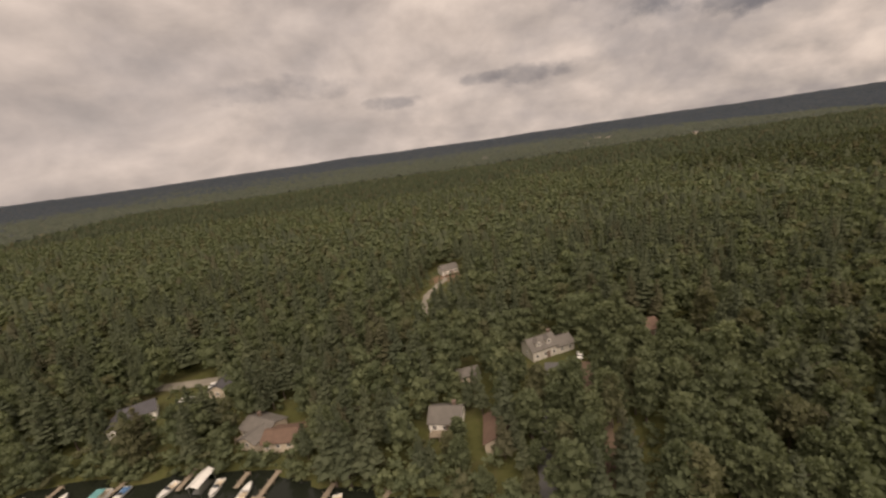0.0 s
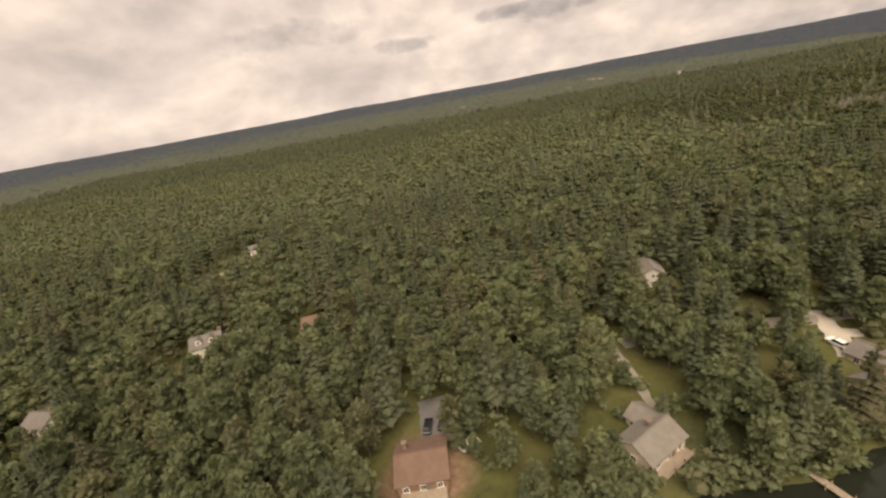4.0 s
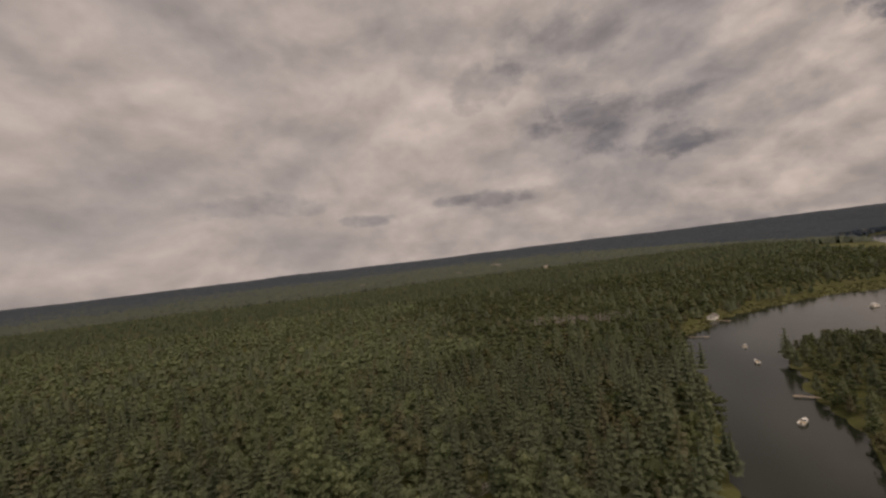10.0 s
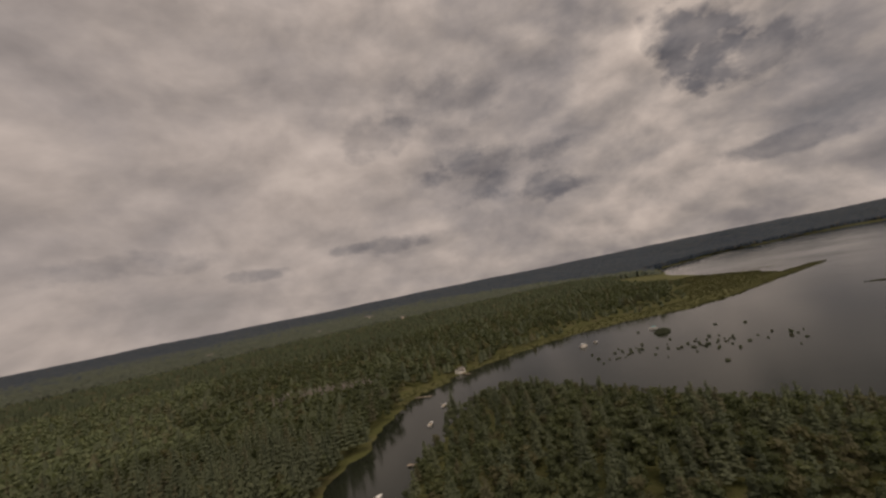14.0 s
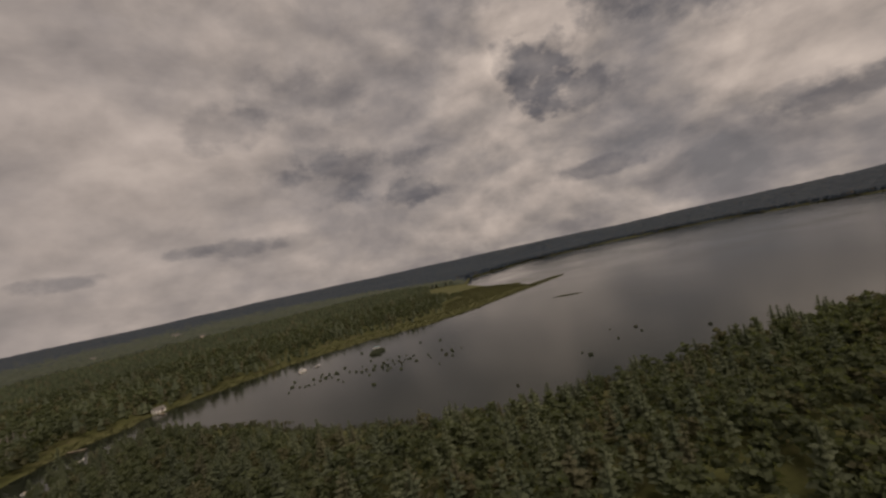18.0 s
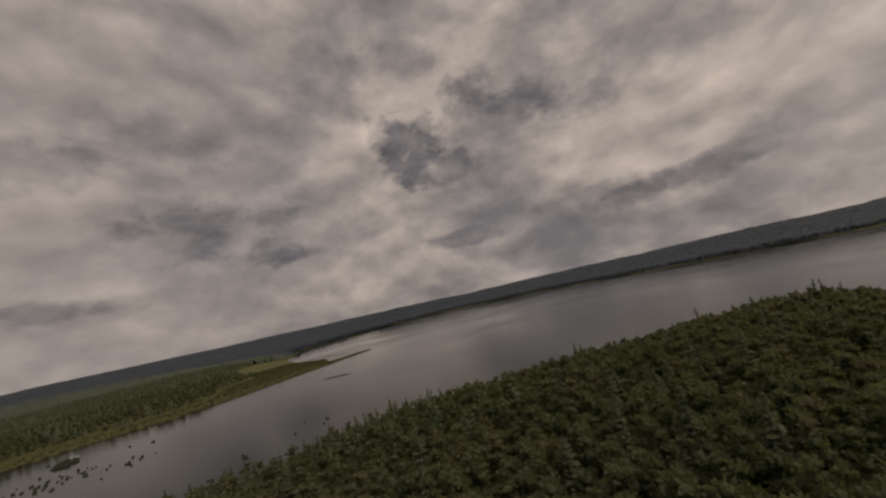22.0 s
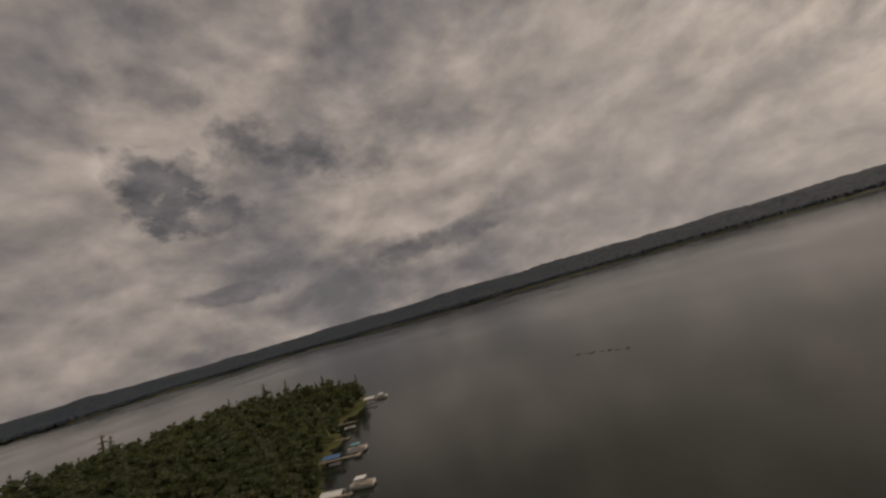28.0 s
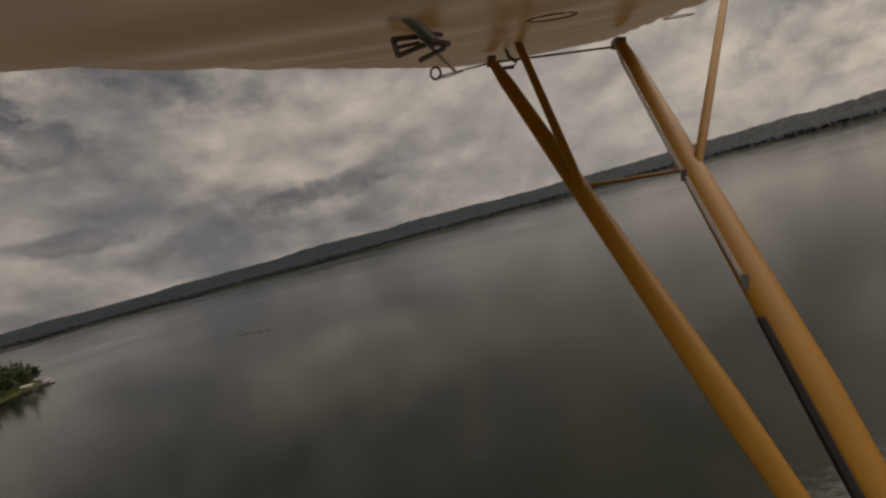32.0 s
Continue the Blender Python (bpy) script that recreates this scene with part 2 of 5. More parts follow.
PALE_ROOF = plain("pale_shingle", (0.15, 0.14, 0.125), 0.9, 0, 0.2, 2.5, 0.4)
DARK_ROOF = plain("dark_shingle", (0.07, 0.07, 0.078), 0.9, 0, 0.25, 2.5, 0.4)
BROWN_ROOF = plain("brown_shingle", (0.125, 0.083, 0.064), 0.9, 0, 0.2, 2.5, 0.4)
LOG = plain("stained_log", (0.20, 0.125, 0.085), 0.8, 0, 0.25, 3, 0.4)
BRICK = plain("chimney_brick", (0.16, 0.12, 0.10), 0.9, 0, 0.25, 6, 0.4)
BARE_EARTH = plain("bare_earth", (0.13, 0.095, 0.07), 0.95, 0, 0.3, 1.2, 0.5)
TIMBER = plain("weathered_timber", (0.24, 0.20, 0.155), 0.85, 0, 0.25, 5, 0.3)
ALUMINIUM = plain("brushed_aluminium", (0.62, 0.62, 0.62), 0.35, 1.0, 0.08, 8)
GEL_WHITE = plain("white_gelcoat", (0.62, 0.62, 0.60), 0.25, 0, 0.05, 2)
CANVAS_BLUE = plain("blue_canvas", (0.07, 0.15, 0.28), 0.8, 0, 0.2, 4)
CANVAS_TEAL = plain("teal_canvas", (0.10, 0.27, 0.28), 0.8, 0, 0.2, 4)
STEEL = plain("dull_steel", (0.25, 0.24, 0.23), 0.45, 0.8, 0.2, 20)
RUBBER = plain("black_rubber", (0.02, 0.02, 0.02), 0.7, 0, 0.2, 6)
VINYL = plain("beige_vinyl", (0.55, 0.48, 0.38), 0.6, 0, 0.1, 6)
CAR_DARK = plain("dark_car_paint", (0.015, 0.016, 0.02), 0.2, 0.2, 0.1, 2, 0, 0.5)
CAR_WHITE = plain("white_car_paint", (0.75, 0.75, 0.74), 0.22, 0, 0.04, 2, 0, 0.5)
PANE, k_, b_ = material("window_glass", 0.05, 0.0, 0.6)
b_.inputs["Base Color"].default_value = (0.03, 0.035, 0.04, 1)

WATER, k, b = material("lake_water", 0.07, 0.0, 0.5)
pos = k.n("ShaderNodeNewGeometry").outputs["Position"]
b.inputs["IOR"].default_value = 1.33
silt = k.noise(pos, 0.004, 4.0, 0.6)
k.t.links.new(k.ramp(silt, [(0.35, (0.011, 0.014, 0.010)), (0.7, (0.018, 0.021, 0.015))]), b.inputs["Base Color"])
calm = k.noise(pos, 0.006, 3.0, 0.55)
k.t.links.new(k.ramp(calm, [(0.35, (0.07, 0.07, 0.07)), (0.65, (0.16, 0.16, 0.16))]), b.inputs["Roughness"])
bumped(k, b, k.math("ADD", k.noise(pos, 0.9, 3.0, 0.6), k.math("MULTIPLY", k.noise(pos, 0.12, 2.0), 1.5)), 0.2, 0.12)

SOIL, k, b = material("forest_floor", 0.95, 0.0, 0.1)
pos = k.n("ShaderNodeNewGeometry").outputs["Position"]
g1, g2 = k.noise(pos, 0.05, 4.0, 0.6), k.noise(pos, 0.8, 5.0, 0.65)
floor_c = k.ramp(k.math("ADD", k.math("MULTIPLY", g1, 0.6), k.math("MULTIPLY", g2, 0.4)), [(0.3, (0.040, 0.045, 0.018)), (0.5, (0.07, 0.075, 0.028)), (0.7, (0.10, 0.085, 0.05))])
grass_c = k.ramp(g2, [(0.3, (0.040, 0.050, 0.024)), (0.7, (0.074, 0.082, 0.038))])
marsh_c = k.ramp(k.math("ADD", k.math("MULTIPLY", g1, 0.5), k.math("MULTIPLY", g2, 0.5)), [(0.3, (0.055, 0.062, 0.026)), (0.7, (0.105, 0.103, 0.046))])
dirt_c = k.ramp(g2, [(0.3, (0.13, 0.085, 0.06)), (0.7, (0.24, 0.16, 0.115))])
c = k.mix(k.n("ShaderNodeAttribute", attribute_name="lawn").outputs["Fac"], floor_c, grass_c)
c = k.mix(k.n("ShaderNodeAttribute", attribute_name="marsh").outputs["Fac"], c, marsh_c)
c = k.mix(k.n("ShaderNodeAttribute", attribute_name="dirt").outputs["Fac"], c, dirt_c)
k.t.links.new(c, b.inputs["Base Color"])
bumped(k, b, g2, 0.6, 0.4)


# ---- the lie of the land ----
LAKE = [(-1900, -300), (-900, 40), (-300, 90), (-149, 86), (-95, 91), (-47, 84), (-19, 74), (6, 65), (60, 47), (118, 43), (142, 51), (166, 55), (212, 57), (270, 61), (330, 78), (361, 100),
        (390, 145), (421, 196), (438, 225), (459, 252), (504, 281), (533, 292), (619, 314), (697, 308), (752, 285), (822, 286), (956, 314), (1105, 342),
        *SHORE_EAST]
PENINSULA = [(386, 77), (408, 104), (431, 142), (456, 178), (488, 206), (512, 200), (535, 160), (552, 105), (575, 62), (603, 24), (640, 2), (670, -13), (716, -40),
             (772, -82), (830, -138), (880, -190), (890, -235), (874, -262), (842, -276), (802, -273), (751, -281), (720, -292), (690, -299), (655, -308),
             (620, -300), (570, -250), (500, -160), (430, -60), (385, 10)]


def edge_distance(px, py, poly):
    """Distance to a polygon's edge, positive inside."""
    best, inside = np.full(px.shape, 1e9), np.zeros(px.shape, bool)
    for (ax, ay), (bx, by) in zip(poly, poly[1:] + poly[:1]):
        dx, dy = bx - ax, by - ay
        s = np.clip(((px - ax) * dx + (py - ay) * dy) / (dx * dx + dy * dy), 0, 1)
        best = np.minimum(best, np.hypot(px - ax - s * dx, py - ay - s * dy))
        if dy:
            inside ^= ((ay > py) != (by > py)) & (px < (py - ay) * dx / dy + ax)
    return np.where(inside, best, -best)


def waves(px, py, size, seed):
    """Smooth noise from crossed sines, about -1 to 1."""
    r = np.random.RandomState(seed)
    out = 0
    for i in range(7):
        a, ph, s = r.rand() * 6.28, r.rand() * 6.28, size * (0.6 + 0.9 * r.rand())
        out = out + np.sin((px * math.cos(a) + py * math.sin(a)) * 6.28 / s + ph)
    return out / 3.5


def inland(px, py):
    """Metres from the shore: positive on land, negative on water."""
    wob = waves(px, py, 46, 3) * 2.2 + waves(px, py, 17, 4) * 1.0
    return np.maximum(-edge_distance(px, py, LAKE), edge_distance(px, py, PENINSULA)) + wob


def smooth(a, b, v):
    s = np.clip((v - a) / (b - a), 0, 1)
    return s * s * (3 - 2 * s)


def ground_height(px, py, d=None):
    px, py = np.asarray(px, float), np.asarray(py, float)
    d = inland(px, py) if d is None else d
    low = np.where(d > 0, 0.35 + 2.2 * smooth(0, 30, d) + 1.5 * smooth(30, 200, d), np.maximum(-3.0, d * 0.25) - 0.25)
    pen = smooth(0, 90, edge_distance(px, py, PENINSULA)) * 6.0
    far = np.hypot(px - 300, py - 100)
    east = smooth(1200, 1600, px + 0.5 * np.minimum(0, -py - 300)) * smooth(20, 520, d) * HILL_EAST
    south = smooth(-500, -900, py) * smooth(20, 520, d) * HILL_EAST
    north = smooth(2500, 3900, far) * (HILL_NORTH + 10 * waves(px, py, 1700, 8)) * smooth(0, 500, d)
    roll = np.where(d > 0, smooth(80, 500, d), 0) * (2.0 + 2.0 * waves(px, py, 420, 5))
    hills = np.maximum(np.maximum(east, south) * (1 + 0.2 * waves(px, py, 900, 6) + 0.09 * waves(px, py, 260, 7)), north)
    return low + pen + roll + hills


def height(px, py):
    return float(ground_height(np.array([px]), np.array([py]))[0])


def mesh_from(name, verts, faces, mats, smooth_shade=False, attrs=()):
    me = bpy.data.meshes.new(name)
    verts, faces = np.asarray(verts, np.float32), np.asarray(faces, np.int32)
    n, side = faces.shape
    me.vertices.add(len(verts))
    me.vertices.foreach_set("co", verts.ravel())
    me.loops.add(n * side)
    me.loops.foreach_set("vertex_index", faces.ravel())
    me.polygons.add(n)
    me.polygons.foreach_set("loop_start", np.arange(0, n * side, side, dtype=np.int32))
    me.polygons.foreach_set("loop_total", np.full(n, side, np.int32))
    me.polygons.foreach_set("use_smooth", np.full(n, smooth_shade))
    for key, vals in attrs:
        a = me.attributes.new(key, "FLOAT", "POINT")
        a.data.foreach_set("value", np.asarray(vals, np.float32))
    me.materials.append(mats)
    me.update(calc_edges=True)
    me.validate()
    return me


CAMPERS = [(416.5, 90), (425.5, 82), (406, 82.5)]
# houses, drives and yards that open the woods: x, y, radius
YARDS = [(27, 118, 10), (28, 108, 4), (20, 80, 4), (15, 68, 4), (0, 214, 11), (-5, 90, 5.5), (6, 84, 4), (2, 111, 4), (-52, 98, 10), (-47, 88, 3), (-94, 132, 9), (-98, 116, 8), (-82, 120, 7),
         (-74, 124, 6), (-168, 136, 6), (60, 121, 6), (33, 90, 3.5), (36, 102, 3.5), (30, 76, 3), (99, 62, 9), (101, 74, 5), (107, 58, 4), (168, 117, 4), (141, 62, 8), (167, 121, 4.5), (189, 72, 12), (190, 86, 4),
         (204, 74, 4), (211, 63, 8), (258, 104, 9), (268, 106, 7), (232, 94, 6), (246, 99, 6), (295, 96, 9), (300, 84, 7), (290, 89, 6), (278, 109, 5), (-11, 87, 4), (416, 89, 4), (425, 81, 3.2), (406, 82, 2.8), (205, 72, 9), (212, 80, 7), (222, 80, 6)]
LAWNS = [(27, 128, 10), (-84, 120, 10), (-45, 92, 5), (205, 72, 12), (215, 80, 9), (226, 80, 7), (268, 96, 12), (296, 90, 12), (150, 60, 8), (0, 216, 10)]
DIRT = [(416, 88, 7), (425, 80, 5), (406, 81, 4), (33, 90, 4), (36, 102, 4), (0, 208, 7), (98, 61, 8), (-46, 99, 3)]
TRACKS = [[(-3, 206), (-10, 190), (-12, 170), (-13, 149)], [(145.4, 80), (144.8, 87), (145, 92)]]


def in_discs(px, py, discs, grow=0.0):
    out = np.zeros(np.shape(px), bool)
    for cx, cy, r in discs:
        out |= (px - cx) ** 2 + (py - cy) ** 2 < (r + grow) ** 2
    return out


def soft_discs(px, py, discs):
    out = np.zeros(np.shape(px))
    for cx, cy, r in discs:
        out = np.maximum(out, 1 - smooth(r * 0.75, r * 1.25, np.hypot(px - cx, py - cy) + waves(px, py, 9, 2) * 1.5))
    return out


def marsh_mask(px, py, d):
    near_spit = smooth(430, 470, px) * smooth(190, 230, py) * (1 - smooth(700, 900, py)) * (1 - smooth(1120, 1200, px))
    wide = 12 + 26 * smooth(560, 760, px) + 85 * smooth(780, 900, px)
    edge = (1 - smooth(wide * 0.6, wide, d + waves(px, py, 70, 12) * 6)) * near_spit
    return np.where(edge_distance(px, py, PENINSULA) > -6, 0.75 * (1 - smooth(2, 7, d)) * smooth(500, 520, px) * smooth(20, 60, py), edge)


def axis(lo, hi, step, end):
    inner = list(np.arange(lo, hi + 1, step))
    grow, a, b = 1.13, [], []
    s, v = step, lo
    while v > -end:
        s *= grow
        v -= s
        a.append(max(v, -end))
    s, v = step, hi
    while v < end:
        s *= grow
        v += s
        b.append(min(v, end))
    return np.array(a[::-1] + inner + b)


gx, gy = axis(-220, 1180, 5.0, 4900), axis(-330, 520, 5.0, 4900)
GX, GY = np.meshgrid(gx, gy)
px, py = GX.ravel(), GY.ravel()
d = inland(px, py)
gz = ground_height(px, py, d)
nx, ny = len(gx), len(gy)
i = (np.arange(ny - 1)[:, None] * nx + np.arange(nx - 1)[None]).ravel()
quads = np.stack([i, i + 1, i + nx + 1, i + nx], 1)
ground = new("ground", mesh_from("ground", np.stack([px, py, gz], 1), quads, SOIL, True,
             [("marsh", marsh_mask(px, py, d)), ("lawn", soft_discs(px, py, LAWNS)), ("dirt", soft_discs(px, py, DIRT))]))
tagged(ground, "brown-green forest floor with grassy marsh shores", "ground", kind="structure")

wx = np.linspace(-4900, 4900, 15)
WX, WY = np.meshgrid(wx, wx)
i = (np.arange(14)[:, None] * 15 + np.arange(14)[None]).ravel()
water = new("water", mesh_from("water", np.stack([WX.ravel(), WY.ravel(), 0 * WX.ravel()], 1), np.stack([i, i + 1, i + 16, i + 15], 1), WATER))
tagged(water, "calm grey lake water under cloud", "lake", kind="structure")

# ---- trees ----
ICO_T = (1 + 5 ** 0.5) / 2
ICO_V = np.array([(-1, ICO_T, 0), (1, ICO_T, 0), (-1, -ICO_T, 0), (1, -ICO_T, 0), (0, -1, ICO_T), (0, 1, ICO_T), (0, -1, -ICO_T), (0, 1, -ICO_T), (ICO_T, 0, -1), (ICO_T, 0, 1), (-ICO_T, 0, -1), (-ICO_T, 0, 1)])
ICO_V /= np.linalg.norm(ICO_V[0])
ICO_F = np.array([(0, 11, 5), (0, 5, 1), (0, 1, 7), (0, 7, 10), (0, 10, 11), (1, 5, 9), (5, 11, 4), (11, 10, 2), (10, 7, 6), (7, 1, 8), (3, 9, 4), (3, 4, 2), (3, 2, 6), (3, 6, 8), (3, 8, 9), (4, 9, 5), (2, 4, 11), (6, 2, 10), (8, 6, 7), (9, 8, 1)])


class Soup:
    """Triangles gathered part by part."""

    def __init__(self):
        self.v, self.f, self.n = [], [], 0

    def add(self, v, f):
        self.v.append(np.asarray(v, float))
        self.f.append(np.asarray(f, int) + self.n)
        self.n += len(v)

    def arrays(self):
        return np.concatenate(self.v), np.concatenate(self.f)


def tube(points, radii, sides=6):
    """A tapered tube along points."""
    points, v, f = np.asarray(points, float), [], []
    for n, (p, r) in enumerate(zip(points, radii)):
        t = points[min(n + 1, len(points) - 1)] - points[max(n - 1, 0)]
        t /= np.linalg.norm(t)
        a = np.cross(t, (1, 0, 0) if abs(t[0]) < 0.8 else (0, 1, 0))
        a /= np.linalg.norm(a)
        c = np.cross(t, a)
        v += [p + r * (math.cos(q) * a + math.sin(q) * c) for q in np.arange(sides) * 6.2832 / sides]
    for n in range(len(points) - 1):
        for q in range(sides):
            a, c = n * sides + q, n * sides + (q + 1) % sides
            f += [(a, c, c + sides), (a, c + sides, a + sides)]
    for q in range(1, sides - 1):
        e = (len(points) - 1) * sides
        f += [(0, q + 1, q), (e, e + q, e + q + 1)]
    return np.array(v), np.array(f)


def leaf_clumps(soup, r, centre, radii, count, size):
    """Leafy sprays over a lobe of the crown, each a bent blade that points out and up."""
    d = r.normal(size=(count, 3))
    d[:, 2] = np.abs(d[:, 2]) * 0.9 - 0.3
    d /= np.linalg.norm(d, axis=1, keepdims=True)
    p = centre + d * radii * r.uniform(0.74, 1.12, (count, 1))
    tip = d + r.normal(size=(count, 3)) * 0.5 + (0, 0, 0.35)
    tip /= np.linalg.norm(tip, axis=1, keepdims=True)
    side = np.cross(tip, r.normal(size=(count, 3)))
    side /= np.linalg.norm(side, axis=1, keepdims=True)
    s = size * r.uniform(0.55, 1.35, (count, 1))
    v = np.stack([p - tip * s * 0.45, p + side * s * 0.5, p + tip * s * 0.85, p - side * s * 0.5], 1).reshape(-1, 3)
    q = np.arange(count)[:, None] * 4
    soup.add(v, np.concatenate([q + (0, 1, 2), q + (0, 2, 3)]))


def broadleaf_crown(seed, lobes, clumps, core=True, size=1.0, slim=1.0):
    r, s = np.random.RandomState(seed), Soup()
    for n in range(lobes):
        a, t = n * 2.4 + r.rand(), (n + 0.5) / lobes
        out = (1 - abs(2 * t - 0.75) ** 1.6 * 0.62) * r.uniform(1.0, 2.3) * slim
        c = np.array([math.cos(a) * out, math.sin(a) * out, 4.0 + (8.6 + r.uniform(-0.5, 0.7)) * t])
        rad = np.array([slim, slim, 0.95]) * r.uniform(1.5, 2.4) * (1.12 - 0.42 * t)
        if core:
            s.add(ICO_V * rad * 0.74 * r.uniform(0.75, 1.15, (12, 1)) + c, ICO_F)
        leaf_clumps(s, r, c, rad, clumps, size)
    return s.arrays()


def pine_crown(seed, tiers, arms, slim=1.0, blades=2):
    """Whorls of drooping, needle-clad boughs with gaps between them."""
    r, s = np.random.RandomState(seed), Soup()
    s.add(*tube([(0, 0, 4), (0, 0, 10), (0, 0, 17.4)], [0.9 * slim, 0.6 * slim, 0.05], 5))
    for n in range(tiers):
        t = (n + 0.3) / tiers
        z, reach = 4.0 + 13.0 * t, (3.5 * (1 - t) ** 0.75 + 0.35) * slim
        for m in range(max(3, int(arms * (1.1 - 0.5 * t)))):
            a = 6.283 * (m + r.rand() * 0.7) / arms + n * 1.3
            L = reach * r.uniform(0.7, 1.15)
            d, sd = np.array([math.cos(a), math.sin(a), 0]), np.array([-math.sin(a), math.cos(a), 0])
            tip = np.array([0, 0, z]) + d * L + np.array([0, 0, r.uniform(-0.5, 0.45)])
            mid = np.array([0, 0, z + 0.25]) + d * L * 0.55
            wd = L * r.uniform(0.28, 0.42)
            s.add([np.array([0, 0, z]), mid + sd * wd - (0, 0, 0.25), tip, mid - sd * wd - (0, 0, 0.25), mid + (0, 0, 0.3)], [(0, 4, 1), (1, 4, 2), (2, 4, 3), (3, 4, 0)])
            for q in range(blades):
                p = mid + (tip - mid) * r.rand() + sd * wd * r.uniform(-0.8, 0.8)
                e = np.array([r.uniform(-0.5, 0.5), r.uniform(-0.5, 0.5), r.uniform(0.25, 0.7)]) * 0.9
                s.add([p - sd * 0.35, p + sd * 0.35, p + e], [(0, 1, 2)])
    return s.arrays()


def small_crown(seed, conifer):
    """A coarse ragged crown for woods some way off."""
    r, s = np.random.RandomState(seed), Soup()
    if conifer:
        for n, (z0, z1, rad) in enumerate([(2.5, 9.0, 3.2), (6.5, 11.5, 2.7), (9.5, 13.4, 1.8)]):
            k = 6
            v = [(0, 0, z1)] + [(math.cos(q + n) * rad * r.uniform(0.65, 1.2), math.sin(q + n) * rad * r.uniform(0.65, 1.2), z0 + r.uniform(-0.8, 0.8)) for q in np.arange(k) * 6.283 / k]
            s.add(v, [(0, 1 + q, 1 + (q + 1) % k) for q in range(k)])
    else:
        for n in range(3):
            c = np.array([r.uniform(-1.3, 1.3), r.uniform(-1.3, 1.3), 6.5 + 2.4 * n])
            rad = np.array([2.6, 2.6, 2.4]) * (1 - 0.2 * n)
            s.add(ICO_V * rad * 0.85 * r.uniform(0.7, 1.2, (12, 1)) + c, ICO_F)
            leaf_clumps(s, r, c, rad, 5, 1.8)
    return s.arrays()


def tiny_crown(seed, conifer):
    r = np.random.RandomState(seed)
    k = 5
    if conifer:
        ring = [(math.cos(q) * 2.6 * r.uniform(0.7, 1.2), math.sin(q) * 2.6 * r.uniform(0.7, 1.2), 5 + r.uniform(-1, 1)) for q in np.arange(k) * 6.283 / k]
        return np.array([(0, 0, 12.4)] + ring), np.array([(0, 1 + q, 1 + (q + 1) % k) for q in range(k)])
    low = [(math.cos(q) * 3.4 * r.uniform(0.8, 1.15), math.sin(q) * 3.4 * r.uniform(0.8, 1.15), 5 + r.uniform(-1, 1)) for q in np.arange(k) * 6.283 / k]
    top = [(math.cos(q + 0.5) * 2.2 * r.uniform(0.7, 1.3), math.sin(q + 0.5) * 2.2 * r.uniform(0.7, 1.3), 10.5 + r.uniform(-1.3, 1.3)) for q in np.arange(k) * 6.283 / k]
    f = []
    for q in range(k):
        p = (q + 1) % k
        f += [(1 + q, 1 + p, 1 + k + q), (1 + p, 1 + k + p, 1 + k + q), (0, 1 + k + q, 1 + k + p)]
    return np.array([(0, 0, 12.5 + r.uniform(-1, 1))] + low + top), np.array(f)


def scatter(spacing, x0, x1, y0, y1, seed):
    """A jittered lattice of places."""
    r = np.random.RandomState(seed)
    X, Y = np.meshgrid(np.arange(x0, x1, spacing), np.arange(y0, y1, spacing))
    X = X + (np.arange(X.shape[0]) % 2)[:, None] * spacing / 2
    X, Y = X + r.uniform(-0.52, 0.52, X.shape) * spacing, Y + r.uniform(-0.52, 0.52, Y.shape) * spacing
    return X.ravel(), Y.ravel()


def grow_stuff(name, label, xs, ys, zs, scale, templates, mat, seed):
    """Many trees in one mesh."""
    r = np.random.RandomState(seed)
    pick = r.randint(0, len(templates), len(xs))
    V, F, T, n = [], [], [], 0
    for t, (tv, tf) in enumerate(templates):
        w = np.where(pick == t)[0]
        if not len(w):
            continue
        a = r.rand(len(w)) * 6.283
        wide = scale[w] * r.uniform(0.9, 1.22, len(w)) * np.where(scale[w] < 0.82, 1.3, 1.0)
        c, s = np.cos(a)[:, None] * wide[:, None], np.sin(a)[:, None] * wide[:, None]
        x = xs[w][:, None] + tv[None, :, 0] * c - tv[None, :, 1] * s
        y = ys[w][:, None] + tv[None, :, 0] * s + tv[None, :, 1] * c
        z = zs[w][:, None] + tv[None, :, 2] * scale[w][:, None]
        V.append(np.stack([x, y, z], -1).reshape(-1, 3))
        F.append((tf[None] + (np.arange(len(w)) * len(tv))[:, None, None] + n).reshape(-1, 3))
        T.append(np.repeat(r.rand(len(w)), len(tv)))
        n += len(w) * len(tv)
    if not V:
        return None
    ob = new(name, mesh_from(name, np.concatenate(V), np.concatenate(F), mat, False, [("tint", np.concatenate(T))]))
    return tagged(ob, label, "woods", kind="stuff")


OPENINGS = [(147, 79, 3), (149, 73, 3), (145, 87, 3), (0, 203, 9), (-3, 195, 9), (-7, 184, 8.5), (-10, 172, 7.5), (-12, 160, 6), (-13, 150, 5), (-92, 125, 7), (-85, 122, 6), (26, 113, 6), (25, 104, 4), (33, 74, 4), (-87, 114, 6), (-80, 115, 6), (-97, 123, 6), (-90, 107, 5), (100, 54, 4), (168, 114, 4.5), (25, 111, 6), (33, 110, 5)] + [(375, 300, 5), (390, 295, 6), (405, 290, 6), (420, 286, 6), (434, 282, 5)] + [(x, y, r * 0.82) for x, y, r in YARDS] + [(x, y, 3.2) for line in TRACKS for x, y in line] + ROAD_DISCS


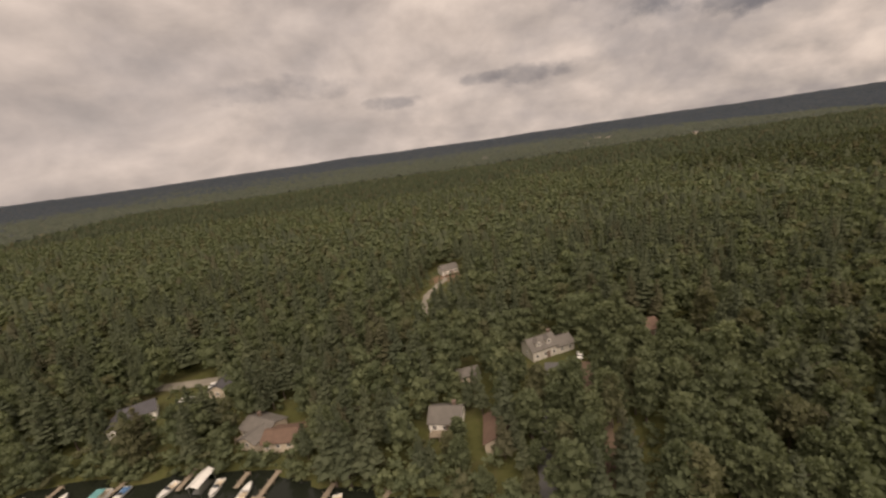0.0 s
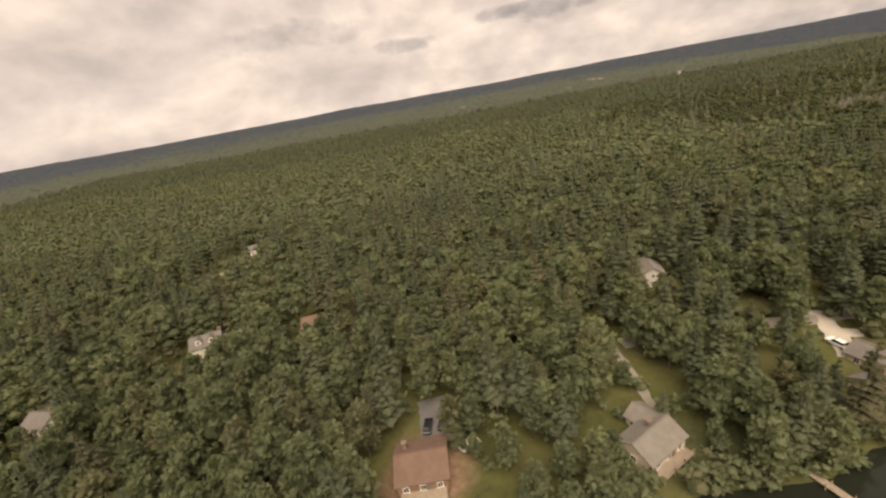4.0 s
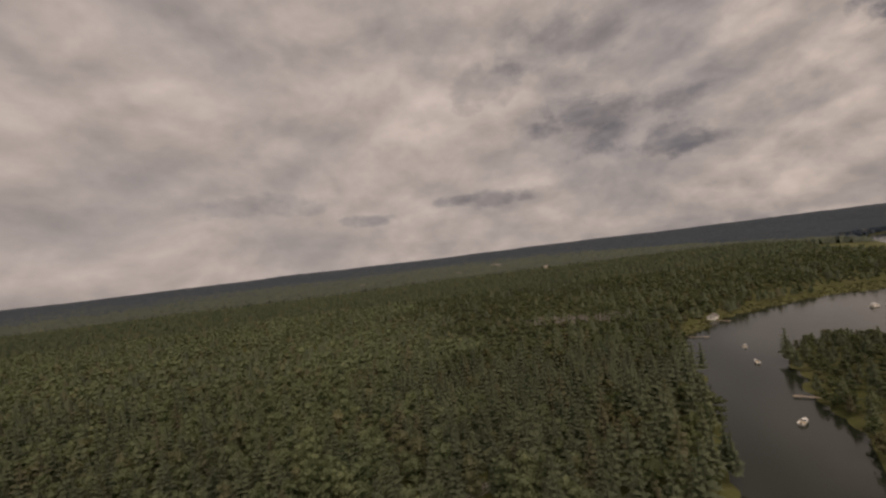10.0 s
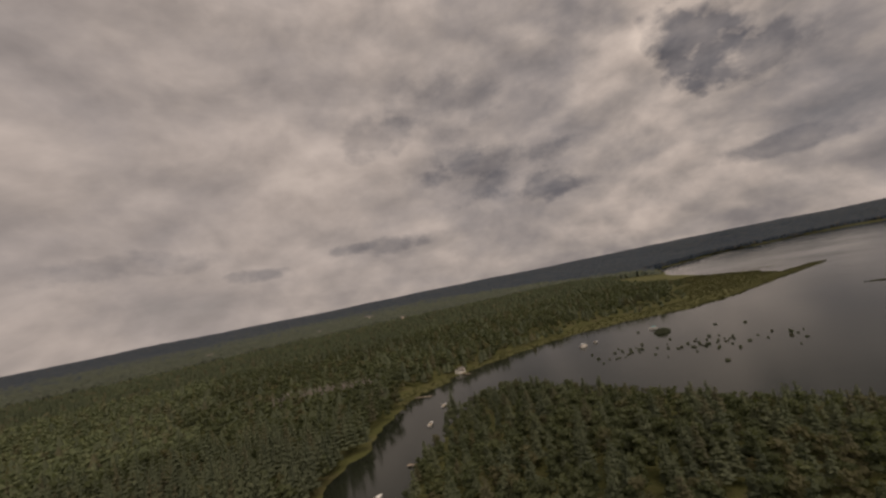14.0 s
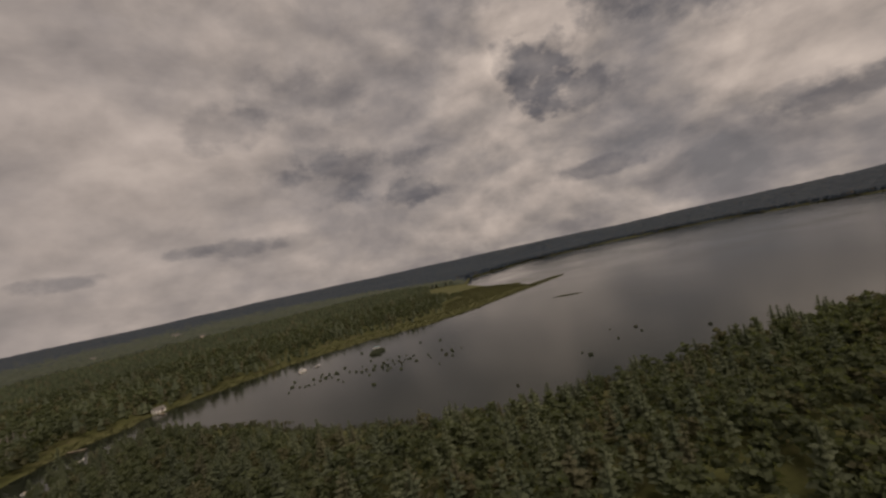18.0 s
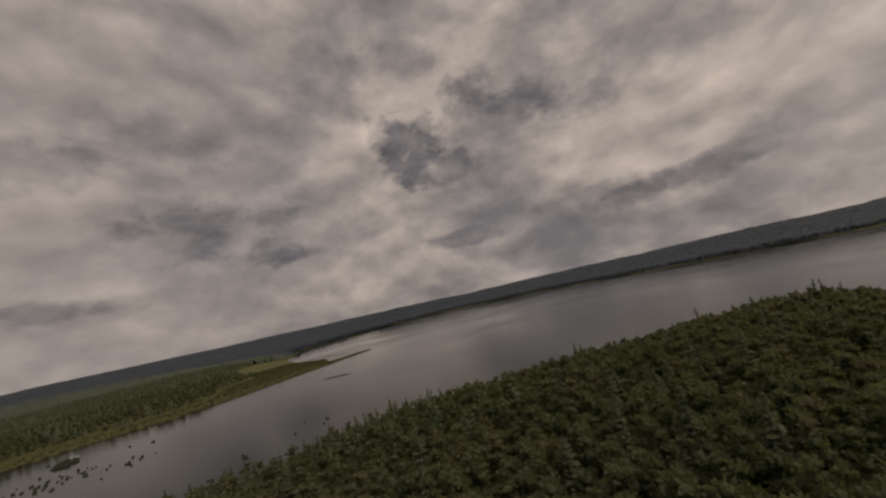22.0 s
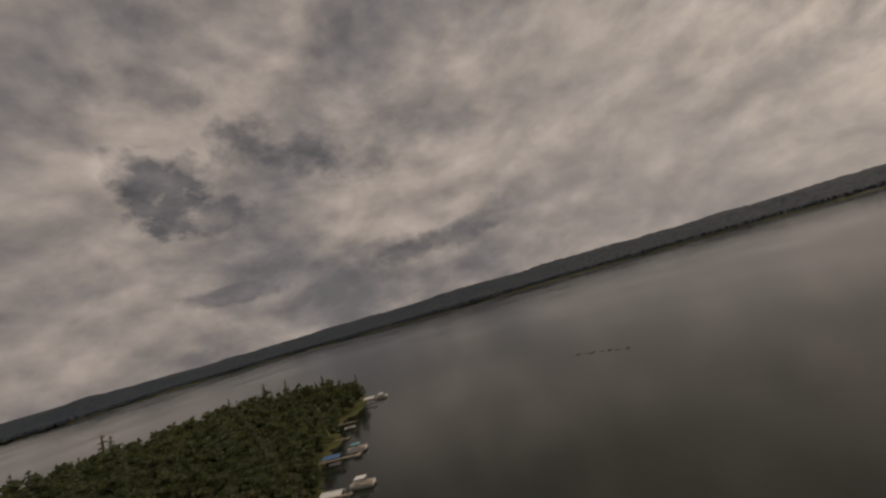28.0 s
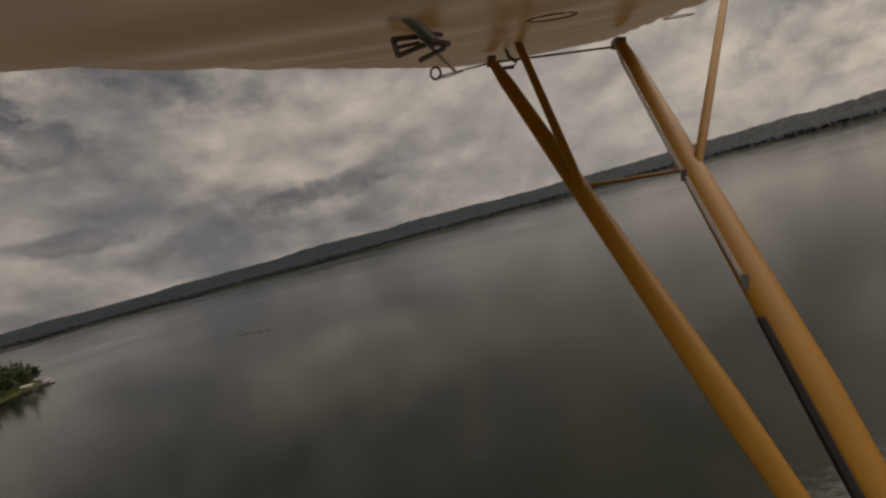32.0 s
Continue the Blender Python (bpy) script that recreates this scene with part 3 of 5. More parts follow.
def stands(xs, ys):
    """Which places carry trees, and how much conifer there is."""
    d = inland(xs, ys)
    ok = (d > 0.4) & ~in_discs(xs, ys, OPENINGS, 0.6) & (marsh_mask(xs, ys, d) < 0.35)
    conifer = np.clip(0.36 + 0.3 * waves(xs, ys, 160, 21) + 0.35 * smooth(180, 260, xs) * smooth(60, 90, ys) * (1 - smooth(150, 190, ys)) + 0.12 * smooth(130, 240, ys), 0.08, 0.85)
    conifer *= 1 - 0.55 * smooth(170, 300, ys)
    conifer = np.where(edge_distance(xs, ys, PENINSULA) > 0, np.where(ys > -60, 0.34, 0.06), conifer)
    return ok, conifer


# drives, and plots round the houses, where no scrub grows
KEEP_CLEAR = [[(147, 92), (160, 94), (178, 92), (205, 91), (243, 99), (279, 109), (301, 120)], [(-107, 133), (-81, 133)], [(28, 113), (24, 98), (19, 85), (13, 64)],
              [(0, 208), (-11, 185), (-13, 148)], [(145, 92), (147, 80), (150, 70)], [(193, 91), (188, 77)], [(100, 82), (101, 69)], [(37, 111), (33, 92), (27, 66)]]
HOUSE_PLOTS = [(26, 119, 8.5), (33, 118, 6), (1, 216, 7), (-5, 92, 7), (6, 85, 6), (2, 111, 5), (-56, 101, 8), (-48, 99, 7), (-100, 115, 8), (-78, 125, 7), (-169, 137, 6), (61, 123, 6), (100, 63, 9.5),
               (140.5, 62.5, 8), (146, 66, 5), (167, 121, 6.5), (188, 69, 9), (192, 75, 7), (204, 78, 3), (295, 97, 7), (300, 82, 5), (37, 114, 3), (108, 67, 3), (-89, 121, 3), (-83, 128, 3)]


NEAR_LEAF = [broadleaf_crown(s, 12, 58, True, 0.74, 1.0 - 0.06 * (s % 3)) for s in range(8)]
NEAR_PINE = [pine_crown(30 + s, 12, 7, 1.0 if s % 2 else 0.8, 3) for s in range(6)]
WOOD_LEAF = [broadleaf_crown(40 + s, 7, 34, True, 0.68, 1.0 - 0.07 * (s % 3)) for s in range(8)]
MID_LEAF = [broadleaf_crown(60 + s, 5, 15, True, 1.15, 1.0 - 0.07 * (s % 3)) for s in range(6)]
MID_PINE = [pine_crown(80 + s, 8, 5, 0.95, 1) for s in range(5)]
BUSH = [broadleaf_crown(70 + s, 3, 11, True, 1.2) for s in range(4)]
FAR_LEAF, FAR_PINE = [small_crown(90 + s, False) for s in range(4)], [small_crown(95 + s, True) for s in range(4)]
TINY = [tiny_crown(100 + s, s % 2 == 1) for s in range(8)]


def part(name, v, f, mat, parent, label="", smooth_shade=False):
    """One mesh object under a thing or a part."""
    ob = new(name, v if f is None else mesh_from(name, v, f, mat, smooth_shade))
    ob.parent = parent
    return tagged(ob, label)


def empty(name, x, y, z, turn=0.0):
    ob = new(name)
    ob.matrix_world = pose(x, y, z, 0, 0, turn)
    return ob


def trunk_mesh(seed, tall, girth):
    r, s = np.random.RandomState(seed), Soup()
    s.add(*tube([(0, 0, -0.6), (0, 0, 0.4), (r.uniform(-0.2, 0.2), r.uniform(-0.2, 0.2), tall * 0.5), (r.uniform(-0.4, 0.4), r.uniform(-0.4, 0.4), tall)], [girth * 1.4, girth, girth * 0.75, girth * 0.2]))
    for n in range(4):
        a, z = n * 1.7 + r.rand(), tall * (0.42 + 0.12 * n)
        s.add(*tube([(0, 0, z), (math.cos(a) * 1.2, math.sin(a) * 1.2, z + 1.0), (math.cos(a) * 2.3, math.sin(a) * 2.3, z + 2.4)], [girth * 0.4, girth * 0.28, girth * 0.1], 4))
    return mesh_from("trunk", *s.arrays(), BARK)


LEAF_ME = [mesh_from("crown", v, f, LEAF) for v, f in NEAR_LEAF]
PINE_ME = [mesh_from("crown", v, f, NEEDLE) for v, f in NEAR_PINE]
TRUNK_ME = [trunk_mesh(s, 9.5, 0.26) for s in range(3)]
POLE_ME = [trunk_mesh(10 + s, 15, 0.22) for s in range(3)]

# the woods, ring by ring
xs, ys = scatter(5.6, -210, 640, 30, 330, 1)
px_, py_ = scatter(5.6, 370, 900, -320, 215, 2)
px_, py_ = px_[edge_distance(px_, py_, PENINSULA) > 0], py_[edge_distance(px_, py_, PENINSULA) > 0]
keep = edge_distance(xs, ys, PENINSULA) < 0
xs, ys = np.concatenate([xs[keep], px_]), np.concatenate([ys[keep], py_])
ok, con = stands(xs, ys)
xs, ys, con = xs[ok], ys[ok], con[ok]
r = np.random.RandomState(7)
pine = r.rand(len(xs)) < con
zs = ground_height(xs, ys)
tall = r.uniform(0.74, 1.16, len(xs)) * np.where(pine, 1.05, 1.0)
tall *= np.where(marsh_mask(xs, ys, inland(xs, ys) - 14) > 0.3, 0.6, 1.0) * (1 - 0.25 * smooth(0.5, 1.4, waves(xs, ys, 75, 31)))
tall *= np.where(edge_distance(xs, ys, PENINSULA) > 0, 0.52 + 0.2 * smooth(5, 60, inland(xs, ys)) + 0.28 * np.maximum(smooth(-90, -190, ys), 0.8 * smooth(640, 700, xs)), 1.0)
for hx, hy, hr in HOUSE_PLOTS:
    tall *= np.where((np.abs(xs - hx) < hr + 1.5) & (ys < hy) & (ys > hy - hr - 13), 0.55, 1.0)
for x0, x1, y0, y1 in ((-16, 10, 165, 212), (141, 152, 66, 88), (404, 428, 72, 88), (238, 266, 82, 98)):
    tall *= np.where((xs > x0) & (xs < x1) & (ys > y0) & (ys < y1), 0.5, 1.0)
# beside the shore and the houses each tree is a thing of its own
single = (ys < 118) & (ys > 30) & (xs > -125) & (xs < 318)
order = np.argsort(np.hypot(xs - 120, (ys - 40) * 1.6))
n_leaf = n_pine = 0
chosen = np.zeros(len(xs), bool)
for i in order:
    if not single[i] or (pine[i] and n_pine >= 220) or (not pine[i] and n_leaf >= 290):
        continue
    chosen[i] = True
    if pine[i]:
        n_pine += 1
        name, crown, stem, mat = "pine_tree", PINE_ME[i % len(PINE_ME)], POLE_ME[i % 3], "dark green pine with whorled drooping boughs"
    else:
        n_leaf += 1
        name, crown, stem, mat = "broadleaf_tree", LEAF_ME[i % len(LEAF_ME)], TRUNK_ME[i % 3], "leafy green broadleaf tree with a rounded crown"
    s = tall[i]
    tree = empty(name, xs[i], ys[i], zs[i], (i * 137) % 360)
    tree.scale = (s * (0.95 + 0.026 * (i % 11)), s * (0.95 + 0.026 * (i % 11)), s)
    tagged(tree, mat, "tree", "shore woods")
    part("trunk", stem, None, None, tree)
    part("crown", crown, None, None, tree)
# the rest of the near woods
near, rest = ~chosen & (ys < 150) & (xs < 330), ~chosen
pen = edge_distance(xs, ys, PENINSULA) > 0
# peninsula and eastern broadleaf trees get the colour with shade in it
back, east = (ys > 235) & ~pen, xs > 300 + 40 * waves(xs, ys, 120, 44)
close = rest & (near | (pen & (ys < -120) & (xs < 740)) | (pen & (xs < 520) & (ys > -40)))
for cond, kind, tpl, mat, name, label in (
        (close & pine, 1, NEAR_PINE, NEEDLE, "pine_woods", "dense dark green pines near the shore"),
        (close & ~pine & pen, 18, WOOD_LEAF, SHADED_LEAF, "oak_woods", "broadleaf trees crowding the wooded peninsula, shade in their dark green"),
        (rest & ~close & ~pine & pen, 19, MID_LEAF, SHADED_LEAF, "oak_woods", "broadleaf trees along the peninsula, shade in their dark green"),
        (close & ~pine & ~pen, 2, WOOD_LEAF, LEAF, "broadleaf_woods", "dense green broadleaf trees near the shore"),
        (rest & ~close & pine & back, 5, FAR_PINE, NEEDLE, "pine_woods", "dark green pines further inland"),
        (rest & ~close & ~pine & back & ~east, 6, FAR_LEAF, LEAF, "broadleaf_woods", "green broadleaf trees further inland"),
        (rest & ~close & ~pine & back & east, 20, FAR_LEAF, SHADED_LEAF, "oak_woods", "broadleaf trees inland of the channel, shade in their dark green"),
        (rest & ~close & ~pine & ~back & ~pen & east, 21, MID_LEAF, SHADED_LEAF, "oak_woods", "broadleaf trees beside the channel, shade in their dark green"),
        (rest & ~close & pine & ~back, 3, MID_PINE, NEEDLE, "pine_woods", "dark green pine stand behind the shore"),
        (rest & ~close & ~pine & ~back & ~pen & ~east, 4, MID_LEAF, LEAF, "broadleaf_woods", "green broadleaf stand behind the shore")):
    grow_stuff(name, label, xs[cond], ys[cond], zs[cond], tall[cond], tpl, mat, kind)

# saplings and bushes under the shore trees
ux, uy = scatter(4.4, -200, 330, 30, 135, 3)
ok, con = stands(ux, uy)
ok &= np.random.RandomState(4).rand(len(ux)) < np.where(inland(ux, uy) < 9, 1.0, 0.35)
ux, uy = ux[ok], uy[ok]
bx_, by_ = scatter(3.0, -200, 330, 30, 100, 33)
ok = (inland(bx_, by_) > -0.3) & (inland(bx_, by_) < 4.5) & ~in_discs(bx_, by_, OPENINGS, 0.0)
ux, uy = np.concatenate([ux, bx_[ok]]), np.concatenate([uy, by_[ok]])
grow_stuff("undergrowth", "green saplings and bushes under the trees", ux, uy, ground_height(ux, uy) - 1.3, np.random.RandomState(5).uniform(0.32, 0.6, len(ux)), BUSH, LEAF, 17)

# low scrub over the openings, clear of the drives and houses
sx, sy = scatter(2.6, -130, 330, 40, 230, 35)
r = np.random.RandomState(36)
ok = in_discs(sx, sy, OPENINGS, 0.5) & ~in_discs(sx, sy, [(x, y, 4.2) for x, y, _ in ROAD_DISCS], 0) & (inland(sx, sy) > 2) & (r.rand(len(sx)) < 0.8)
for line in KEEP_CLEAR:
    for (ax, ay), (bx, by) in zip(line, line[1:]):
        s_ = np.clip(((sx - ax) * (bx - ax) + (sy - ay) * (by - ay)) / ((bx - ax) ** 2 + (by - ay) ** 2), 0, 1)
        ok &= np.hypot(sx - ax - s_ * (bx - ax), sy - ay - s_ * (by - ay)) > 4.0
ok &= ~in_discs(sx, sy, HOUSE_PLOTS, 0)
grow_stuff("scrub", "low green scrub and shrubs in the clearings", sx[ok], sy[ok], ground_height(sx[ok], sy[ok]) - 0.9, r.uniform(0.10, 0.26, ok.sum()), BUSH, LEAF, 37)

# woods further off
xs, ys = scatter(8.0, -700, 1150, 330, 1000, 5)
x2, y2 = scatter(8.0, -700, -210, 60, 330, 6)
x3, y3 = scatter(8.0, 640, 1150, 250, 330, 8)
xs, ys = np.concatenate([xs, x2, x3]), np.concatenate([ys, y2, y3])
ok, con = stands(xs, ys)
xs, ys, con = xs[ok], ys[ok], con[ok]
r = np.random.RandomState(9)
pine, zs, tall = r.rand(len(xs)) < con, ground_height(xs, ys), r.uniform(0.7, 1.12, len(xs))
tall *= np.where(marsh_mask(xs, ys, inland(xs, ys) - 25) > 0.3, 0.55, 1.0)
# east of this line distant crowns take the shade-darkened leaf colour
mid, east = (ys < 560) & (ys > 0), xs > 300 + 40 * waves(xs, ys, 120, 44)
grow_stuff("pine_woods", "distant dark green pines", xs[pine & mid], ys[pine & mid], zs[pine & mid], tall[pine & mid], FAR_PINE, NEEDLE, 11)
grow_stuff("broadleaf_woods", "distant green broadleaf trees", xs[~pine & mid & ~east], ys[~pine & mid & ~east], zs[~pine & mid & ~east], tall[~pine & mid & ~east], FAR_LEAF, LEAF, 12)
grow_stuff("oak_woods", "distant broadleaf trees, shade in their dark green", xs[~pine & mid & east], ys[~pine & mid & east], zs[~pine & mid & east], tall[~pine & mid & east], FAR_LEAF, SHADED_LEAF, 22)
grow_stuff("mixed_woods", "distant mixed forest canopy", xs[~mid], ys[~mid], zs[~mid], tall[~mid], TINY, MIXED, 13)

# the closed canopy beyond, out to the hills
az = np.arange(0, 1080) / 1080 * 6.2832
rad = [560.0]
while rad[-1] < 4700:
    rad.append(rad[-1] + 11 + (rad[-1] - 560) * 0.012)
AZ, RA = np.meshgrid(az, np.array(rad))
r = np.random.RandomState(14)
jit = r.uniform(-0.4, 0.4, RA.shape)
px, py = 350 + (RA + jit * 14) * np.sin(AZ), 60 + (RA + jit * 14) * np.cos(AZ)
px, py = px.ravel(), py.ravel()
d = inland(px, py)
pz = ground_height(px, py, d) + 12 + r.uniform(-3.2, 3.2, px.shape)
covered = ((px > -690) & (px < 1140) & (py > 60) & (py < 985)) | (edge_distance(px, py, PENINSULA) > -20)
bad = (d < 8) | covered | (marsh_mask(px, py, d) > 0.4)
shore = (d < 45) & (d >= 8)
pz = np.where(shore, pz - 4 + r.uniform(-3, 2, px.shape), pz)
na = len(az)
B = bad.reshape(AZ.shape)
rim = B | np.roll(B, 1, 1) | np.roll(B, -1, 1)
rim[1:] |= B[:-1]
rim[:-1] |= B[1:]
pz = np.where(rim.ravel(), ground_height(px, py, d) + 1.0, pz)
i = (np.arange(len(rad) - 1)[:, None] * na + np.arange(na)[None]).ravel()
j = (np.arange(len(rad) - 1)[:, None] * na + (np.arange(na)[None] + 1) % na).ravel()
q = np.stack([i, i + na, j + na, j], 1)
q = q[~bad[q].any(1)]
tint = r.rand(len(px))
# the haze-blue colour is mixed in face by face with distance
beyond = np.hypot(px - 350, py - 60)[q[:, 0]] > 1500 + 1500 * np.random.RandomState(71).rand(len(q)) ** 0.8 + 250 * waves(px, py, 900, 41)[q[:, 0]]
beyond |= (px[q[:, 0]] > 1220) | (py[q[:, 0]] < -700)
for name, faces, mat, label in (("far_woods", q[~beyond], HAZED_WOODS, "closed green forest canopy reaching to the hills"), ("hill_woods", q[beyond], HAZED_HILLS, "forest on the far hills, coloured blue for haze")):
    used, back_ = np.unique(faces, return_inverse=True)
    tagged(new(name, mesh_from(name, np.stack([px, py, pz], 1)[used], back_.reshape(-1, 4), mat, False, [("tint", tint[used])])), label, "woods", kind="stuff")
# a ragged skirt of trees along the far shores
xs, ys = scatter(11, 1300, 2700, -2100, 1500, 15)
d = inland(xs, ys)
w_ = (d > 2) & (d < 40)
xs, ys = xs[w_], ys[w_]
grow_stuff("mixed_woods", "trees along the far lake shore", xs, ys, ground_height(xs, ys), np.random.RandomState(3).uniform(0.8, 1.25, len(xs)), TINY, HAZED_HILLS, 16)


# ---- drives and roads ----
def box(s, cx, cy, cz, sx, sy, sz, taper=1.0):
    """A box, its top drawn in by taper."""
    v = [(cx + a * sx / 2 * (taper if c > 0 else 1), cy + b * sy / 2 * (taper if c > 0 else 1), cz + c * sz / 2) for a, b, c in
         ((-1, -1, -1), (1, -1, -1), (1, 1, -1), (-1, 1, -1), (-1, -1, 1), (1, -1, 1), (1, 1, 1), (-1, 1, 1))]
    s.add(v, [(0, 2, 1), (0, 3, 2), (4, 5, 6), (4, 6, 7), (0, 1, 5), (0, 5, 4), (1, 2, 6), (1, 6, 5), (2, 3, 7), (2, 7, 6), (3, 0, 4), (3, 4, 7)])
    return s


def box_part(name, dims, mat, parent, label=""):
    return part(name, *box(Soup(), *dims).arrays(), mat, parent, label)


def ribbon(name, label, line, wide, mat):
    """A strip of paving laid on the ground, with worn uneven edges."""
    pts = []
    for (ax, ay), (bx, by) in zip(line, line[1:]):
        n = max(2, int(math.hypot(bx - ax, by - ay) / 1.5))
        pts += [(ax + (bx - ax) * t / n, ay + (by - ay) * t / n) for t in range(n)]
    pts = np.array(pts + [line[-1]], float)
    tan = np.gradient(pts, axis=0)
    nor = np.stack([-tan[:, 1], tan[:, 0]], 1) / np.linalg.norm(tan, axis=1, keepdims=True)
    r, v, f = np.random.RandomState(len(pts)), [], []
    offs = np.array([-1, -0.5, 0, 0.5, 1]) * wide / 2
    for p, n in zip(pts, nor):
        for k, o in enumerate(offs):
            x, y = p + n * (o + (r.uniform(-0.3, 0.3) if k in (0, 4) else 0))
            v.append((x, y, height(x, y) + (0.16 if 0 < k < 4 else 0.06)))
    for i in range(len(pts) - 1):
        for k in range(4):
            a = i * 5 + k
            f.append((a, a + 5, a + 6, a + 1))
    ob = new(name, mesh_from(name, v, f, mat))
    return tagged(ob, label, "road", kind="structure")


ribbon("road", "pale gravel road among the trees", [(147, 92), (160, 94), (178, 92), (191, 91), (205, 91), (222, 93), (243, 99), (257, 104), (279, 109), (301, 120), (330, 130)], 4.2, GRAVEL)
ribbon("road", "short pale paved lane", [(-107, 133), (-94, 132.5), (-81, 133)], 5.0, GRAVEL)
ribbon("road", "dark asphalt drive between trees", [(28, 113), (24, 98), (19, 85), (16, 76), (13.5, 64)], 4.0, ASPHALT)
ribbon("road", "sandy woodland track", [(0, 208), (-6, 197), (-11, 185), (-12, 168), (-13, 148)], 3.2, GRAVEL)
ribbon("road", "pale curving gravel drive", [(145, 92), (144.8, 87), (145.4, 80), (145, 74), (146.5, 68)], 1.9, GRAVEL)
ribbon("road", "wide pale concrete forecourt", [(195, 94), (192.3, 88), (190.5, 83), (188, 77)], 4.2, CONCRETE)
ribbon("road", "pale concrete apron beside the garage", [(191.5, 85), (196, 84)], 3.4, CONCRETE)
ribbon("road", "pale gravel parking strip", [(244, 98), (252, 102), (260, 106)], 3.6, GRAVEL)
ribbon("road", "grey parking place", [(100, 82), (101, 76), (101, 69)], 6.5, ASPHALT)
ribbon("road", "brown dirt drive", [(37, 111), (33.5, 92), (30, 76), (27, 66)], 3.4, BARE_EARTH)


# ---- houses ----
def gable_body(s, w, d, h, rise):
    """Walls with gable ends, the ridge along x."""
    x, y = w / 2, d / 2
    v = [(-x, -y, -0.6), (x, -y, -0.6), (x, y, -0.6), (-x, y, -0.6), (-x, -y, h), (x, -y, h), (x, y, h), (-x, y, h), (-x, 0, h + rise), (x, 0, h + rise)]
    s.add(v, [(0, 1, 5), (0, 5, 4), (2, 3, 7), (2, 7, 6), (1, 2, 6), (1, 6, 5), (5, 6, 9), (3, 0, 4), (3, 4, 7), (7, 4, 8), (4, 5, 9), (4, 9, 8), (6, 7, 8), (6, 8, 9)])


def gable_roof(s, w, d, h, rise, over=0.45, thick=0.2):
    for sg in (-1, 1):
        y0, z0 = sg * (d / 2 + over), h - over * rise / (d / 2)
        x = w / 2 + over
        v = [(-x, y0, z0), (x, y0, z0), (x, 0, h + rise), (-x, 0, h + rise)]
        v += [(a, b, c + thick) for a, b, c in v]
        s.add(v, [(0, 2, 1), (0, 3, 2), (4, 5, 6), (4, 6, 7), (0, 1, 5), (0, 5, 4), (1, 2, 6), (1, 6, 5), (2, 3, 7), (2, 7, 6), (3, 0, 4), (3, 4, 7)])
    box(s, 0, 0, h + rise + thick * 0.9, w + 2 * over, 0.3, 0.12)


def window(parent, x, y, z, side, wd=1.0, ht=1.2):
    """A framed window on a wall that faces side (0: -y, 1: +x, 2: +y, 3: -x)."""
    hold = Soup()
    for cx, cz, sx, sz in ((0, ht / 2, wd + 0.2, 0.12), (0, -ht / 2, wd + 0.3, 0.14), (-wd / 2, 0, 0.12, ht), (wd / 2, 0, 0.12, ht), (0, 0, 0.07, ht)):
        box(hold, cx, 0, cz, sx, 0.12, sz)
    fr = part("window", *hold.arrays(), WHITE, parent)
    fr.matrix_local = pose(x, y, z, 0, 0, side * 90)
    box_part("pane", (0, 0.0, 0, wd - 0.1, 0.06, ht - 0.1), PANE, fr)


def block(house, x, y, turn, w, d, h, rise, wall, roof, windows=True):
    """One gabled block of a house."""
    m = pose(x, y, 0, 0, 0, turn)
    s = Soup()
    gable_body(s, w, d, h, rise)
    body = part("wall", *s.arrays(), wall, house)
    body.matrix_local = m
    s = Soup()
    gable_roof(s, w, d, h, rise)
    part("roof", *s.arrays(), roof, house).matrix_local = m
    if windows:
        n = max(1, int(w / 2.6))
        rows = [1.5] if h < 4 else [1.4, 3.7]
        for z in rows:
            for i in range(n):
                for side in (0, 2):
                    window(body, (-w / 2 + (i + 0.5) * w / n) * (1 if side == 0 else -1), (-d / 2 - 0.03) * (1 if side == 0 else -1), z, side)
            for side in (1, 3):
                window(body, (w / 2 + 0.03) * (1 if side == 1 else -1), 0, z, side)


